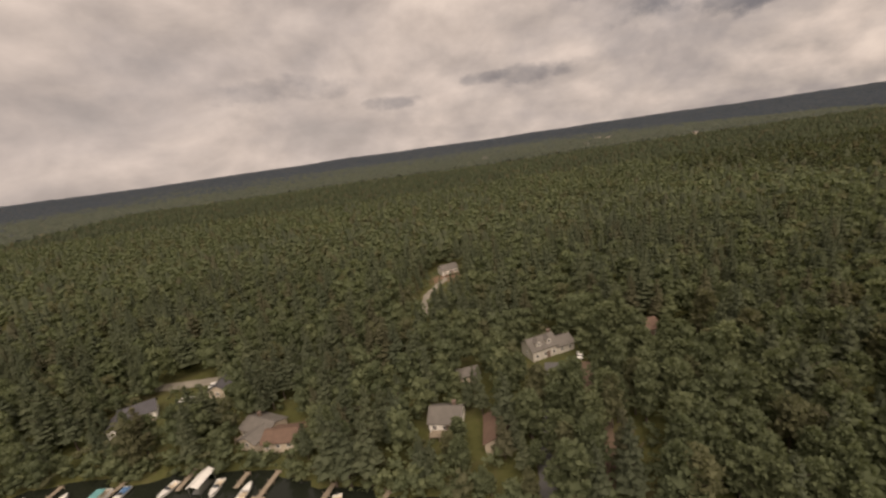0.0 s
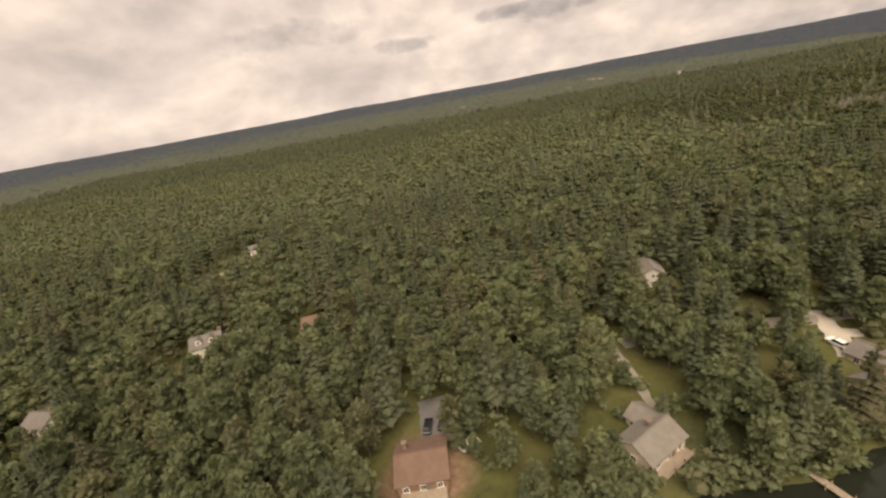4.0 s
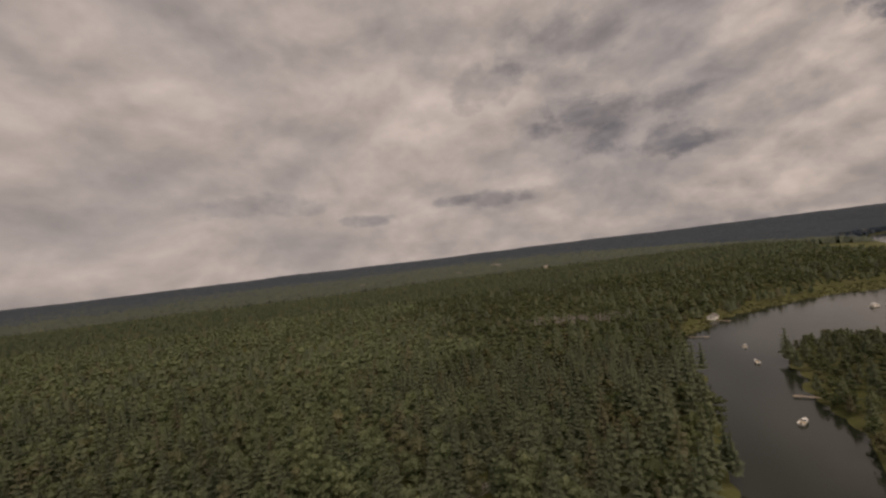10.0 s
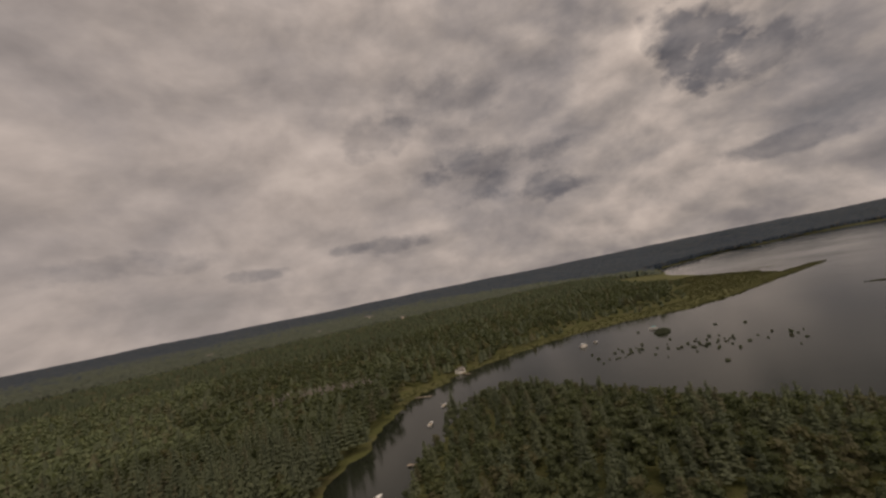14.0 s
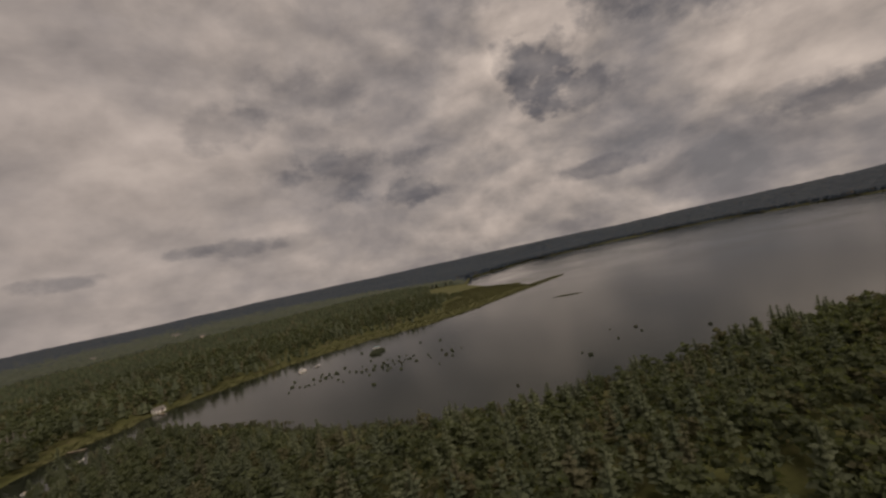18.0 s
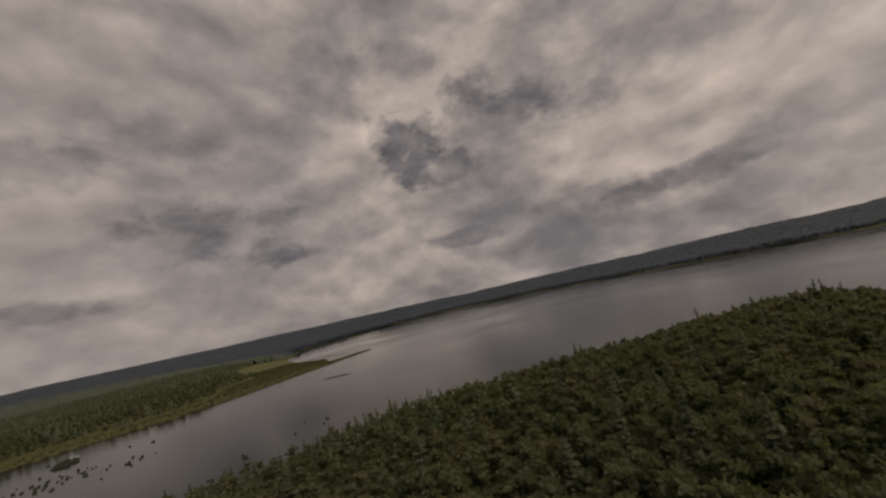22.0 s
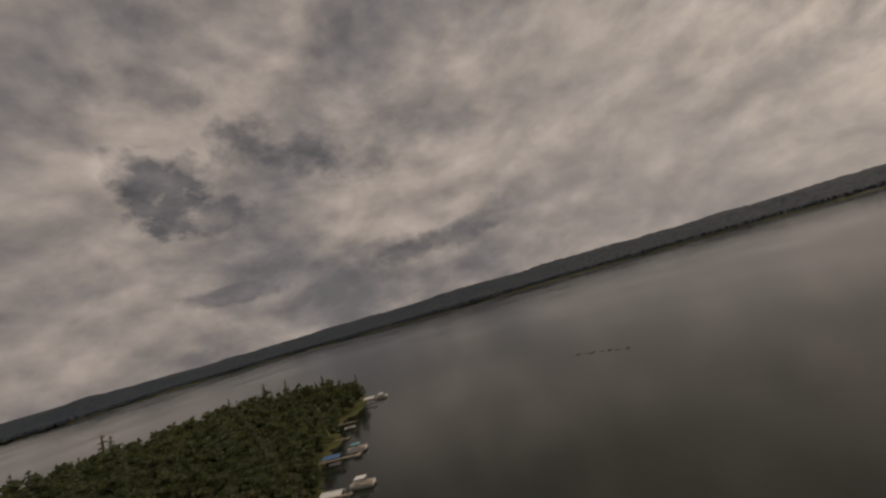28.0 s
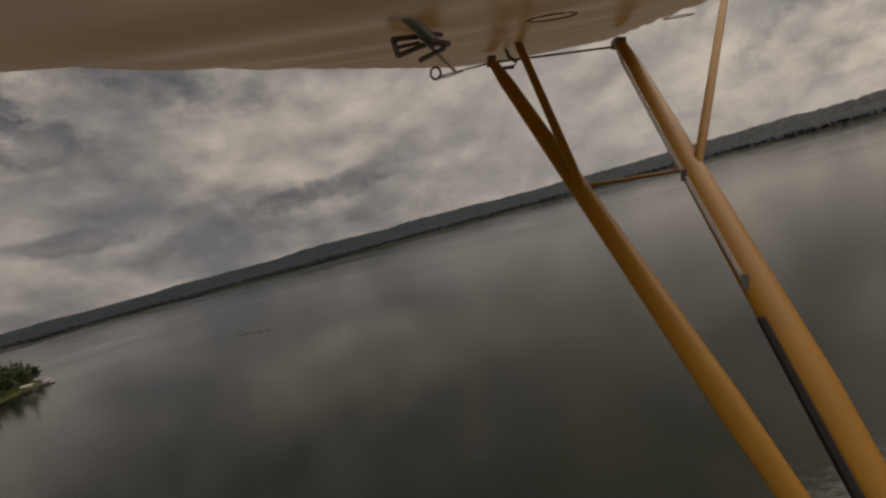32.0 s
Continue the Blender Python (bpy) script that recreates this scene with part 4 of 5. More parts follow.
def house(x, y, turn, w, d, h, rise, wall, roof, label, wings=(), dormers=0, chimney=None, porch=None, name="house"):
    ob = empty(name, x, y, height(x, y), turn)
    tagged(ob, label, "house")
    block(ob, 0, 0, 0, w, d, h, rise, wall, roof, w > 4.5)
    for wx_, wy_, wt, ww, wd, wh, wr, wroof in wings:
        block(ob, wx_, wy_, wt, ww, wd, wh, wr, wall, wroof)
    s = Soup()
    box(s, 0, 0, 1.0, 1.0, 0.1, 2.05)
    for cx in (-0.55, 0.55):
        box(s, cx, 0, 1.02, 0.12, 0.14, 2.1)
    box(s, 0, 0, 2.1, 1.25, 0.14, 0.12)
    part("door", *s.arrays(), BRICK, ob).matrix_local = pose(w * 0.12, -d / 2 - 0.04, 0)
    for k in range(dormers):
        s, q = Soup(), (k - (dormers - 1) / 2) * w / (dormers + 0.4)
        gable_body(s, 2.2, 1.8, 1.3, 0.8)
        dm = part("dormer", *s.arrays(), wall, ob)
        dm.matrix_local = pose(q, -d / 4, h + rise * 0.25, 0, 0, 90)
        s = Soup()
        gable_roof(s, 2.2, 1.8, 1.3, 0.8, 0.2, 0.12)
        part("dormer_roof", *s.arrays(), roof, dm)
        window(dm, -1.13, 0, 0.8, 3, 0.9, 1.0)
    if chimney:
        s = box(Soup(), 0, 0, 0, 0.8, 0.8, 2.4)
        box(s, 0, 0, 1.25, 1.0, 1.0, 0.15)
        part("chimney", *s.arrays(), BRICK, ob).matrix_local = pose(chimney[0], chimney[1], h + rise * 0.8)
    if porch:
        deck = box_part("deck", (0, -d / 2 - porch / 2, 0.7, w * 0.9, porch, 0.15), TIMBER, ob, "weathered timber deck")
        for q in (-0.45, -0.15, 0.15, 0.45):
            box_part("post", (q * w, -d / 2 - porch + 0.1, 0.4, 0.14, 0.14, 2.6), TIMBER, deck)
        box_part("rail", (0, -d / 2 - porch + 0.1, 1.7, w * 0.9, 0.08, 0.1), TIMBER, deck)
    return ob


house(26, 119.5, 18, 9, 7.0, 3.6, 2.4, DULL_WHITE, GREY_ROOF, "off-white two-storey house with grey dormered roof", [(7.4, -0.5, 0, 6, 6.5, 2.7, 1.5, GREY_ROOF)], 2, (4.2, 1), None)
house(1, 216, 20, 9, 7, 3.0, 1.8, WHITE, GREY_ROOF, "small white house in a sandy forest clearing", (), 0, None, 2.0)
house(-5, 92.5, -12, 8, 7.5, 2.9, 2.0, WHITE, GREY_ROOF, "white lakeside house with a grey gable roof", (), 0, (2, 1), 2.6)
house(6.5, 85, 82, 10, 5.5, 2.6, 1.6, TAN, BROWN_ROOF, "narrow tan house with a brown roof")
house(2, 111, 10, 6, 4.5, 2.4, 1.2, TAN, GREY_ROOF, "small tan garage with a pale roof", name="garage")
house(-56, 101, -28, 10, 7.5, 2.5, 1.4, TAN, GREY_ROOF, "low white house with joined grey and brown roofs", [(9.2, -1.5, 24, 8.5, 7.0, 2.4, 1.3, BROWN_ROOF), (2, -4, 90, 6, 6, 2.4, 1.2, GREY_ROOF)], 0, (-2, 1), 2.5)
house(-100, 115, 30, 9, 7, 3.0, 2.0, WHITE, DARK_ROOF, "white house with a dark blue-grey roof", [(-5, -3, 90, 6, 5, 2.6, 1.4, DARK_ROOF)], 0, None, 2.0)
house(-78, 125, 85, 9, 6, 2.8, 1.8, TAN, DARK_ROOF, "dark-roofed house half hidden by trees")
house(-169, 137, 15, 8, 6, 3.0, 1.8, WHITE, BROWN_ROOF, "white house with a reddish roof in the woods")
house(61, 123, 8, 8, 7, 2.9, 2.0, TAN, BROWN_ROOF, "tan cottage with a brown roof among pines")
house(99.0, 63.5, 3, 9.2, 9.6, 2.8, 1.9, LOG, BROWN_ROOF, "lakeside house with a broad brown shingle roof", (), 0, (-3, 2), 4.0)
house(140.5, 62.5, 32, 9.5, 7, 2.9, 1.9, TAN, PALE_ROOF, "low house with a pale grey roof close to the water", [(4.2, 3.2, 90, 6, 5, 2.6, 1.4, PALE_ROOF)], 0, (1, 1), 2.0)
house(167, 121, 80, 8.5, 6.5, 4.2, 2.0, DULL_WHITE, PALE_ROOF, "pale two-storey house standing alone in the pines", (), 0, None, 0)
house(188, 68.2, 8, 12.5, 6, 2.7, 1.6, TAN, GREY_ROOF, "long L-shaped house with a grey-brown roof", [(4.0, 6.2, 102, 7.6, 6.0, 2.6, 1.7, GREY_ROOF)], 0, (-2, 1), 2.5)
house(202, 80, 24, 4.6, 2.5, 2.0, 0.7, WHITE, GREY_ROOF, "small white garden shed", name="garden_shed")
house(295, 100.5, -28, 8.5, 7.5, 3.2, 2.2, WHITE, GREY_ROOF, "white cottage with a grey roof at the wood's edge", (), 0, (1, 1), 0)
house(300, 82, 10, 5, 4, 2.3, 1.0, WHITE, GREY_ROOF, "small white boathouse by the trees", name="boathouse")
house(506, 287, 30, 7, 5, 2.6, 1.4, WHITE, GREY_ROOF, "small pale cottage on the marsh shore")
for fx, fy, fw in ((160, 1240, 24), (440, 1180, 16), (640, 1500, 26), (640, 1600, 30), (640, 1010, 14)):
    house(fx, fy, 0, fw * 0.7, 12, 13, 3, TAN, GREY_ROOF, "far pale building above the forest", name="far_building")


# ---- garden and campers ----
def stone_ring(x, y, rad, count, seed):
    """A ring of boulders round a dark bed."""
    r = np.random.RandomState(seed)
    ob = empty("stone_ring", x, y, height(x, y))
    tagged(ob, "ring of pale boulders round a dark garden bed", "garden bed")
    v, f = tube([(0, 0, -0.1), (0, 0, 0.12)], [rad, rad * 0.92], 18)
    part("soil_bed", v, f, BARE_EARTH, ob)
    for n in range(count):
        a, q = 6.2832 * n / count + r.uniform(-0.1, 0.1), rad * r.uniform(0.95, 1.2)
        v = ICO_V * r.uniform(0.28, 0.55) * (1, 1, 0.7) * r.uniform(0.8, 1.15, (12, 1)) + (math.cos(a) * q, math.sin(a) * q, 0.15)
        part("boulder", v, ICO_F, CONCRETE, ob)
    return ob


stone_ring(204.8, 73, 1.7, 13, 81)
stone_ring(207.2, 70.6, 1.0, 9, 82)


def camper(x, y, turn, long, label):
    ob = empty("camper_trailer", x, y, height(x, y) + 0.1, turn)
    tagged(ob, label, "camper")
    s = box(Soup(), 0, 0, 1.3, long, 2.0, 1.6, 0.94)
    box(s, 0, 0, 0.55, long - 0.5, 1.8, 0.3)
    part("body", *s.arrays(), DULL_WHITE, ob)
    box_part("roof_vent", (0.4, 0, 2.14, 0.7, 0.6, 0.18, 0.8), GEL_WHITE, ob)
    for q in (-0.28, 0.24):
        box_part("window_pane", (q * long, -0.98, 1.5, 0.8, 0.06, 0.5), PANE, ob)
    box_part("door", (0.0, -0.99, 1.15, 0.6, 0.05, 1.25), VINYL, ob)
    box_part("drawbar", (long / 2 + 0.5, 0, 0.5, 1.1, 0.15, 0.12), STEEL, ob)
    for q in (-0.92, 0.92):
        part("wheel", *tube([(-0.2, q - 0.1, 0.33), (-0.2, q + 0.1, 0.33)], [0.33, 0.33], 12), RUBBER, ob)
    return ob


camper(CAMPERS[0][0], CAMPERS[0][1], 160, 3.9, "white camper trailer parked under the trees")
camper(CAMPERS[1][0], CAMPERS[1][1], 150, 3.3, "small white camper trailer among oaks")
camper(CAMPERS[2][0], CAMPERS[2][1], 200, 3.0, "short pale camper near the channel bank")

# ---- cars ----
def car_meshes():
    s = Soup()
    prof = [(-2.1, 0.35), (-2.15, 0.75), (-1.95, 0.95), (2.0, 0.85), (2.15, 0.65), (2.1, 0.35)]
    v = [(x, y, z) for y in (-0.86, 0.86) for x, z in prof]
    n = len(prof)
    f = [(0, i, i + 1) for i in range(1, n - 1)] + [(n, n + i + 1, n + i) for i in range(1, n - 1)]
    for i in range(n):
        j = (i + 1) % n
        f += [(i, n + i, n + j), (i, n + j, j)]
    s.add(v, f)
    cab = Soup()
    prof = [(-1.75, 0.92), (-1.45, 1.42), (0.35, 1.45), (1.15, 0.88)]
    v = [(x, y * (0.8 if z < 1.2 else 0.66), z) for y in (-1, 1) for x, z in prof]
    n = 4
    f = [(0, 1, 2), (0, 2, 3), (4, 6, 5), (4, 7, 6)]
    for i in range(n):
        j = (i + 1) % n
        f += [(i, n + i, n + j), (i, n + j, j)]
    cab.add(v, f)
    top = box(Soup(), -0.55, 0, 1.45, 1.75, 1.25, 0.06, 0.92)
    wheel = Soup()
    wheel.add(*tube([(0, -0.11, 0), (0, 0.11, 0)], [0.33, 0.33], 12))
    rim = Soup()
    rim.add(*tube([(0, -0.125, 0), (0, 0.125, 0)], [0.19, 0.19], 8))
    return s, cab, top, wheel, rim


def car(x, y, turn, paint, label):
    ob = empty("car", x, y, height(x, y) + 0.17, turn)
    tagged(ob, label, "car")
    s, cab, top, wheel, rim = car_meshes()
    part("body", *s.arrays(), paint, ob)
    part("cabin_glass", *cab.arrays(), PANE, ob, "dark tinted windows")
    part("roof_panel", *top.arrays(), paint, ob)
    for wx_ in (-1.35, 1.35):
        for wy_ in (-0.8, 0.8):
            wh = part("wheel", *wheel.arrays(), RUBBER, ob)
            wh.matrix_local = pose(wx_, wy_, 0.33)
            part("rim", *rim.arrays(), ALUMINIUM, wh)
    return ob


car(99.5, 73, 84, CAR_DARK, "dark car parked on the grey drive")
car(102.8, 73.5, 78, CAR_DARK, "black car parked beside the brown-roofed house")
car(-89, 121, 20, CAR_WHITE, "white car on the lawn by the lane")
car(-83, 128, 5, CAR_WHITE, "white van-like car by the pale lane")
car(37, 114, 75, CAR_WHITE, "white car beside the dormered house")
car(188.5, 81, 100, CAR_WHITE, "pale car on the concrete forecourt")
car(108, 67, 30, CAR_WHITE, "white car beside the brown roof")
car(231, 81.5, 60, CAR_WHITE, "white car on the grass beside the road")


# ---- boats and docks ----
def hull_mesh(length, beam, deep, sheer=0.25):
    """A pointed open hull."""
    s, ring, nx_ = Soup(), [], 9
    for i in range(nx_):
        t = i / (nx_ - 1)
        wdt = beam / 2 * (1 - max(0, t - 0.45) ** 2 / 0.3025) ** 0.6 if t < 1 else 0.02
        zt = deep + sheer * t * t
        ring.append([(-length / 2 + t * length, k * wdt, z) for k, z in ((-1, zt), (-0.8, deep * 0.35), (0, 0.05 * deep + t ** 4 * deep * 0.5), (0.8, deep * 0.35), (1, zt))])
    v = [p for q in ring for p in q]
    f = []
    for i in range(nx_ - 1):
        for k in range(4):
            a = i * 5 + k
            f += [(a, a + 1, a + 6), (a, a + 6, a + 5)]
    f += [(0, 2, 1), (0, 4, 2), (4, 3, 2)]
    s.add(v, f)
    return s


def motor(parent, x, z):
    s = box(Soup(), x, 0, z + 0.35, 0.4, 0.35, 0.5, 0.75)
    box(s, x, 0, z - 0.3, 0.14, 0.12, 0.9)
    part("outboard_motor", *s.arrays(), RUBBER, parent)


def motor_boat(label, cover):
    ob = empty("motor_boat", 0, 0, 0)
    tagged(ob, label, "boat", "moored boats")
    part("hull", *hull_mesh(5.6, 2.2, 0.85).arrays(), GEL_WHITE, ob)
    s = Soup()
    s.add([(-0.2, -0.95, 0.82), (-0.2, 0.95, 0.82), (2.75, 0, 1.08), (0.9, -0.85, 0.95), (0.9, 0.85, 0.95)], [(0, 3, 4), (0, 4, 1), (3, 2, 4)])
    part("foredeck", *s.arrays(), GEL_WHITE, ob)
    part("floor_board", *box(Soup(), -1.2, 0, 0.3, 2.9, 1.7, 0.08).arrays(), VINYL, ob)
    s = Soup()
    s.add([(0.0, -0.9, 0.85), (0.0, 0.9, 0.85), (-0.35, 0.75, 1.4), (-0.35, -0.75, 1.4), (0.04, -0.9, 0.85), (0.04, 0.9, 0.85), (-0.3, 0.75, 1.4), (-0.3, -0.75, 1.4)], [(0, 1, 2), (0, 2, 3), (4, 6, 5), (4, 7, 6), (3, 2, 6), (3, 6, 7)])
    part("windscreen", *s.arrays(), PANE, ob)
    for q in (-0.45, 0.45):
        s = box(Soup(), -0.9, q, 0.55, 0.5, 0.5, 0.4)
        box(s, -1.15, q, 0.9, 0.12, 0.5, 0.5)
        part("seat", *s.arrays(), VINYL, ob)
    if cover:
        part("canvas_cover", *box(Soup(), -1.4, 0, 1.0, 2.4, 2.0, 0.35, 0.6).arrays(), cover, ob)
    motor(ob, -2.95, 0.55)
    return ob


def pontoon_boat(label, cloth):
    ob = empty("pontoon_boat", 0, 0, 0)
    tagged(ob, label, "boat", "moored boats")
    for q in (-0.85, 0.85):
        s = Soup()
        s.add(*tube([(-3.4, q, 0.15), (2.9, q, 0.15), (3.5, q, 0.35)], [0.34, 0.34, 0.08], 8))
        part("pontoon", *s.arrays(), ALUMINIUM, ob)
    box_part("deck", (0, 0, 0.58, 6.8, 2.5, 0.12), VINYL, ob)
    s = Soup()
    for cx, cy, sx, sy in ((0, -1.2, 6.6, 0.05), (0, 1.2, 6.6, 0.05), (3.3, 0, 0.05, 2.4), (-3.3, 0, 0.05, 2.4)):
        box(s, cx, cy, 0.98, sx, sy, 0.6)
    part("side_panel", *s.arrays(), GEL_WHITE, ob)
    for cx, sx in ((1.8, 2.2), (-2.2, 1.6)):
        for cy in (-0.85, 0.85):
            box_part("seat", (cx, cy, 0.85, sx, 0.6, 0.45, 0.95), VINYL, ob)
    top = box_part("canopy", (-0.4, 0, 2.55, 3.2, 2.4, 0.14, 0.9), cloth, ob)
    for cx in (-1.7, 0.9):
        for cy in (-1.1, 1.1):
            box_part("pole", (cx, cy, 1.6, 0.05, 0.05, 1.9), ALUMINIUM, top)
    motor(ob, -3.6, 0.5)
    return ob


def dock(x, y, turn, length, wide=1.5, tee=0.0, label="weathered timber boat dock on posts"):
    """A dock that runs out from the shore along its own +x."""
    ob = empty("dock", x, y, 0.55, turn)
    tagged(ob, label, "dock", "boat docks")
    s = Soup()
    n = int(length / 0.5)
    for i in range(n):
        box(s, (i + 0.5) * length / n, 0, 0, length / n - 0.04, wide, 0.08)
    if tee:
        for i in range(int(tee / 0.5)):
            box(s, length + 0.75, -tee / 2 + (i + 0.5) * 0.5, 0, 1.5, 0.46, 0.08)
    part("deck", *s.arrays(), TIMBER, ob)
    for i in range(int(length / 3) + 1):
        for q in (-1, 1):
            s = Soup()
            s.add(*tube([(0, 0, -2.6), (0, 0, 0.55)], [0.1, 0.09], 6))
            part("post", *s.arrays(), TIMBER, ob).matrix_local = pose(min(length - 0.2, 0.3 + i * 3), q * (wide / 2 + 0.08), 0)
    return ob


def boat_lift(x, y, turn, cloth, label):
    ob = empty("boat_lift", x, y, 0, turn)
    tagged(ob, label, "boat lift", "boat docks")
    s = Soup()
    gable_roof(s, 6.0, 3.0, 2.6, 0.6, 0.1, 0.08)
    part("canopy", *s.arrays(), cloth, ob)
    for cx in (-2.6, 2.6):
        for cy in (-1.4, 1.4):
            box_part("post", (cx, cy, 0.6, 0.1, 0.1, 4.2), ALUMINIUM, ob)
    box_part("cradle", (0, 0, 0.25, 4.4, 2.6, 0.12), ALUMINIUM, ob)
    return ob


BOATS = [motor_boat("white open motorboat lying at a mooring", None), motor_boat("white motorboat under a blue canvas cover", CANVAS_BLUE),
         pontoon_boat("pontoon boat with a teal canopy", CANVAS_TEAL), pontoon_boat("pontoon boat with a white canopy", GEL_WHITE)]
PLACES = [(0, -104, 78, 15), (1, -113, 86, 250), (0, -101, 85.5, 80), (2, -90, 84, 262), (1, -85.5, 85, 262), (0, -73.5, 84.5, 250), (0, -61, 83, 268), (0, -140, 82, 270), (1, -148, 81, 255), (0, -53, 80.5, 80), (0, -30, 73, 280),
          (0, -16, 66, 250), (0, 409, 127, 30), (0, 449, 188, 60), (0, 466, 214, 50), (1, 356, 76, 20), (0, 421, 98, 200), (3, 603, 256, 10), (0, 617, 258, 20), (2, 668, 246, 120),
          (3, 838, -284, 250), (2, 755, -292, 265), (3, 722, -302, 262), (1, 704, -309, 250), (0, 789, -280, 255)]
first = set()
for kind, x, y, turn in PLACES:
    at = pose(x, y, 0.0 if kind < 2 else 0.05, 0, 0, turn)
    if kind in first:
        copy_thing(BOATS[kind], at)
    else:
        first.add(kind)
        BOATS[kind].matrix_world = at
for x, y, turn, length, tee in ((-105, 91.5, 262, 9, 0), (-86.5, 92, 250, 10, 0), (-70, 91, 262, 10, 0), (-55, 87, 258, 7, 0), (-47, 86, 255, 11, 5), (-32, 79.5, 250, 8, 0), (-19, 75, 245, 8, 3), (-4, 70, 240, 8, 0), (505, 283, 290, 9, 4), (458, 250, 320, 10, 4),
                                (212, 58, 285, 8, 0), (162, 55.5, 290, 7, 0), (432, 141, 140, 7, 3), (411, 80, 130, 9, 0), (842, -273, 262, 11, 4), (800, -271, 262, 9, 0), (751, -279, 265, 14, 5), (720, -290, 262, 10, 0), (775, -277, 258, 7, 0), (705, -296, 255, 9, 0)):
    dock(x, y, turn, length * (0.7 if x < 0 else 1.0), 1.3, tee * 0.7)
for x, y, turn, cloth, label in ((833, -279, 80, GEL_WHITE, "boat lift under a white canopy"), (747, -286, 85, CANVAS_BLUE, "boat lift under a blue canopy"), (716, -296, 80, GEL_WHITE, "white-roofed boat lift beside the dock"), (-65, 84.5, 80, GEL_WHITE, "boat lift under a pale canopy by the dock")):
    boat_lift(x, y, turn, cloth, label)


# ---- weeds, reeds and dead wood ----
def reed_clump(seed, size, tall, blades):
    r, s = np.random.RandomState(seed), Soup()
    for n in range(blades):
        a, q = r.rand() * 6.283, size * math.sqrt(r.rand())
        x, y, b = math.cos(a) * q, math.sin(a) * q, r.rand() * 6.283
        wd, h = r.uniform(0.2, 0.4), tall * r.uniform(0.5, 1.1)
        e = (r.uniform(-0.5, 0.5), r.uniform(-0.5, 0.5))
        s.add([(x - wd * math.cos(b), y - wd * math.sin(b), -0.3), (x + wd * math.cos(b), y + wd * math.sin(b), -0.3), (x + e[0] + 0.1, y + e[1], h), (x + e[0] * 0.5 - wd * math.sin(b), y + e[1] * 0.5 + wd * math.cos(b), h * 0.5)], [(0, 1, 2), (0, 3, 2), (1, 2, 3)])
    return s.arrays()


CLUMP_ME = [mesh_from("reed_clump", *reed_clump(200 + s, 0.8 + 0.35 * s, 0.7 + 0.2 * s, 44), NEEDLE) for s in range(4)]
SPOTS = [(727, 50), (724, 28), (736, -4), (605, 137), (680, 40), (629, 42), (690, 207), (699, 190), (647, 125), (708, 34), (733, 36), (677, 33), (601, 172), (573, 198), (640, 205), (655, 250)]
r = np.random.RandomState(44)
for n in range(62):
    a, q = r.rand() * 6.283, r.rand() ** 0.7
    SPOTS.append((630 + math.cos(a) * 52 * q - math.sin(a) * 20 * q, 178 + math.sin(a) * 42 * q - math.cos(a) * 26 * q))
for n in range(7):
    SPOTS += [(841 + n * 0.3 + r.uniform(-2, 2), 94 - n * 4.2), (806 - n * 2.6 + r.uniform(-1, 1), -386 - n * 2.9 + r.uniform(-1, 1))]
for n, (x, y) in enumerate(SPOTS):
    if inland(np.array([x]), np.array([y]))[0] > -1.5:
        continue
    ob = new("reed_clump", CLUMP_ME[n % 4])
    ob.matrix_world = pose(x, y, 0, 0, 0, n * 47) @ Matrix.Diagonal((0.55 + 0.04 * (n % 7), 0.5, 1.1 if n < 78 else 0.2, 1))
    tagged(ob, "dark clump of reeds standing in shallow water", "reeds", "reed clumps")


def reed_island(name, label, x, y, long, wide, turn, tall, count, mat, seed):
    r, s = np.random.RandomState(seed), Soup()
    for n in range(count):
        a, q = r.rand() * 6.283, math.sqrt(r.rand())
        cv, cf = reed_clump(seed + n, 1.6, tall * r.uniform(0.5, 1.1) * (1.15 - 0.6 * q), 16)
        s.add(cv + (math.cos(a) * q * long / 2, math.sin(a) * q * wide / 2, 0), cf)
    ob = new(name, mesh_from(name, *s.arrays(), mat))
    ob.matrix_world = pose(x, y, 0, 0, 0, turn)
    return tagged(ob, label, "islet")


reed_island("reed_island", "bushy dark green reed islet in the lake", 659, 229, 15, 8, 20, 4.5, 60, NEEDLE, 300)
reed_island("reed_island", "low grassy islet off the spit", 874, 182, 32, 7, 118, 0.9, 70, REED, 400)
reed_island("reed_island", "thin line of weeds in the bay", 1100, 440, 60, 5, 100, 0.5, 60, REED, 500)

xs, ys = scatter(3.4, 436, 1110, 205, 520, 50)
d = inland(xs, ys)
m_ = (marsh_mask(xs, ys, d) > 0.3) & (d > -1.0)
xs, ys, d = xs[m_], ys[m_], d[m_]
grow_stuff("marsh_grass", "yellow-green marsh grass along the shore", xs, ys, np.maximum(0, ground_height(xs, ys, d)), np.full(len(xs), 1.0), [reed_clump(600 + s, 1.9, 1.1, 9) for s in range(4)], REED, 51)
xs, ys = scatter(3.4, 500, 700, -20, 215, 52)
d = inland(xs, ys)
m_ = (d > -5) & (d < 5) & (edge_distance(xs, ys, PENINSULA) > -9)
grow_stuff("marsh_grass", "pale marsh grass round the peninsula", xs[m_], ys[m_], np.maximum(0, ground_height(xs[m_], ys[m_])), np.full(m_.sum(), 1.0), [reed_clump(620 + s, 1.9, 1.0, 9) for s in range(4)], REED, 53)


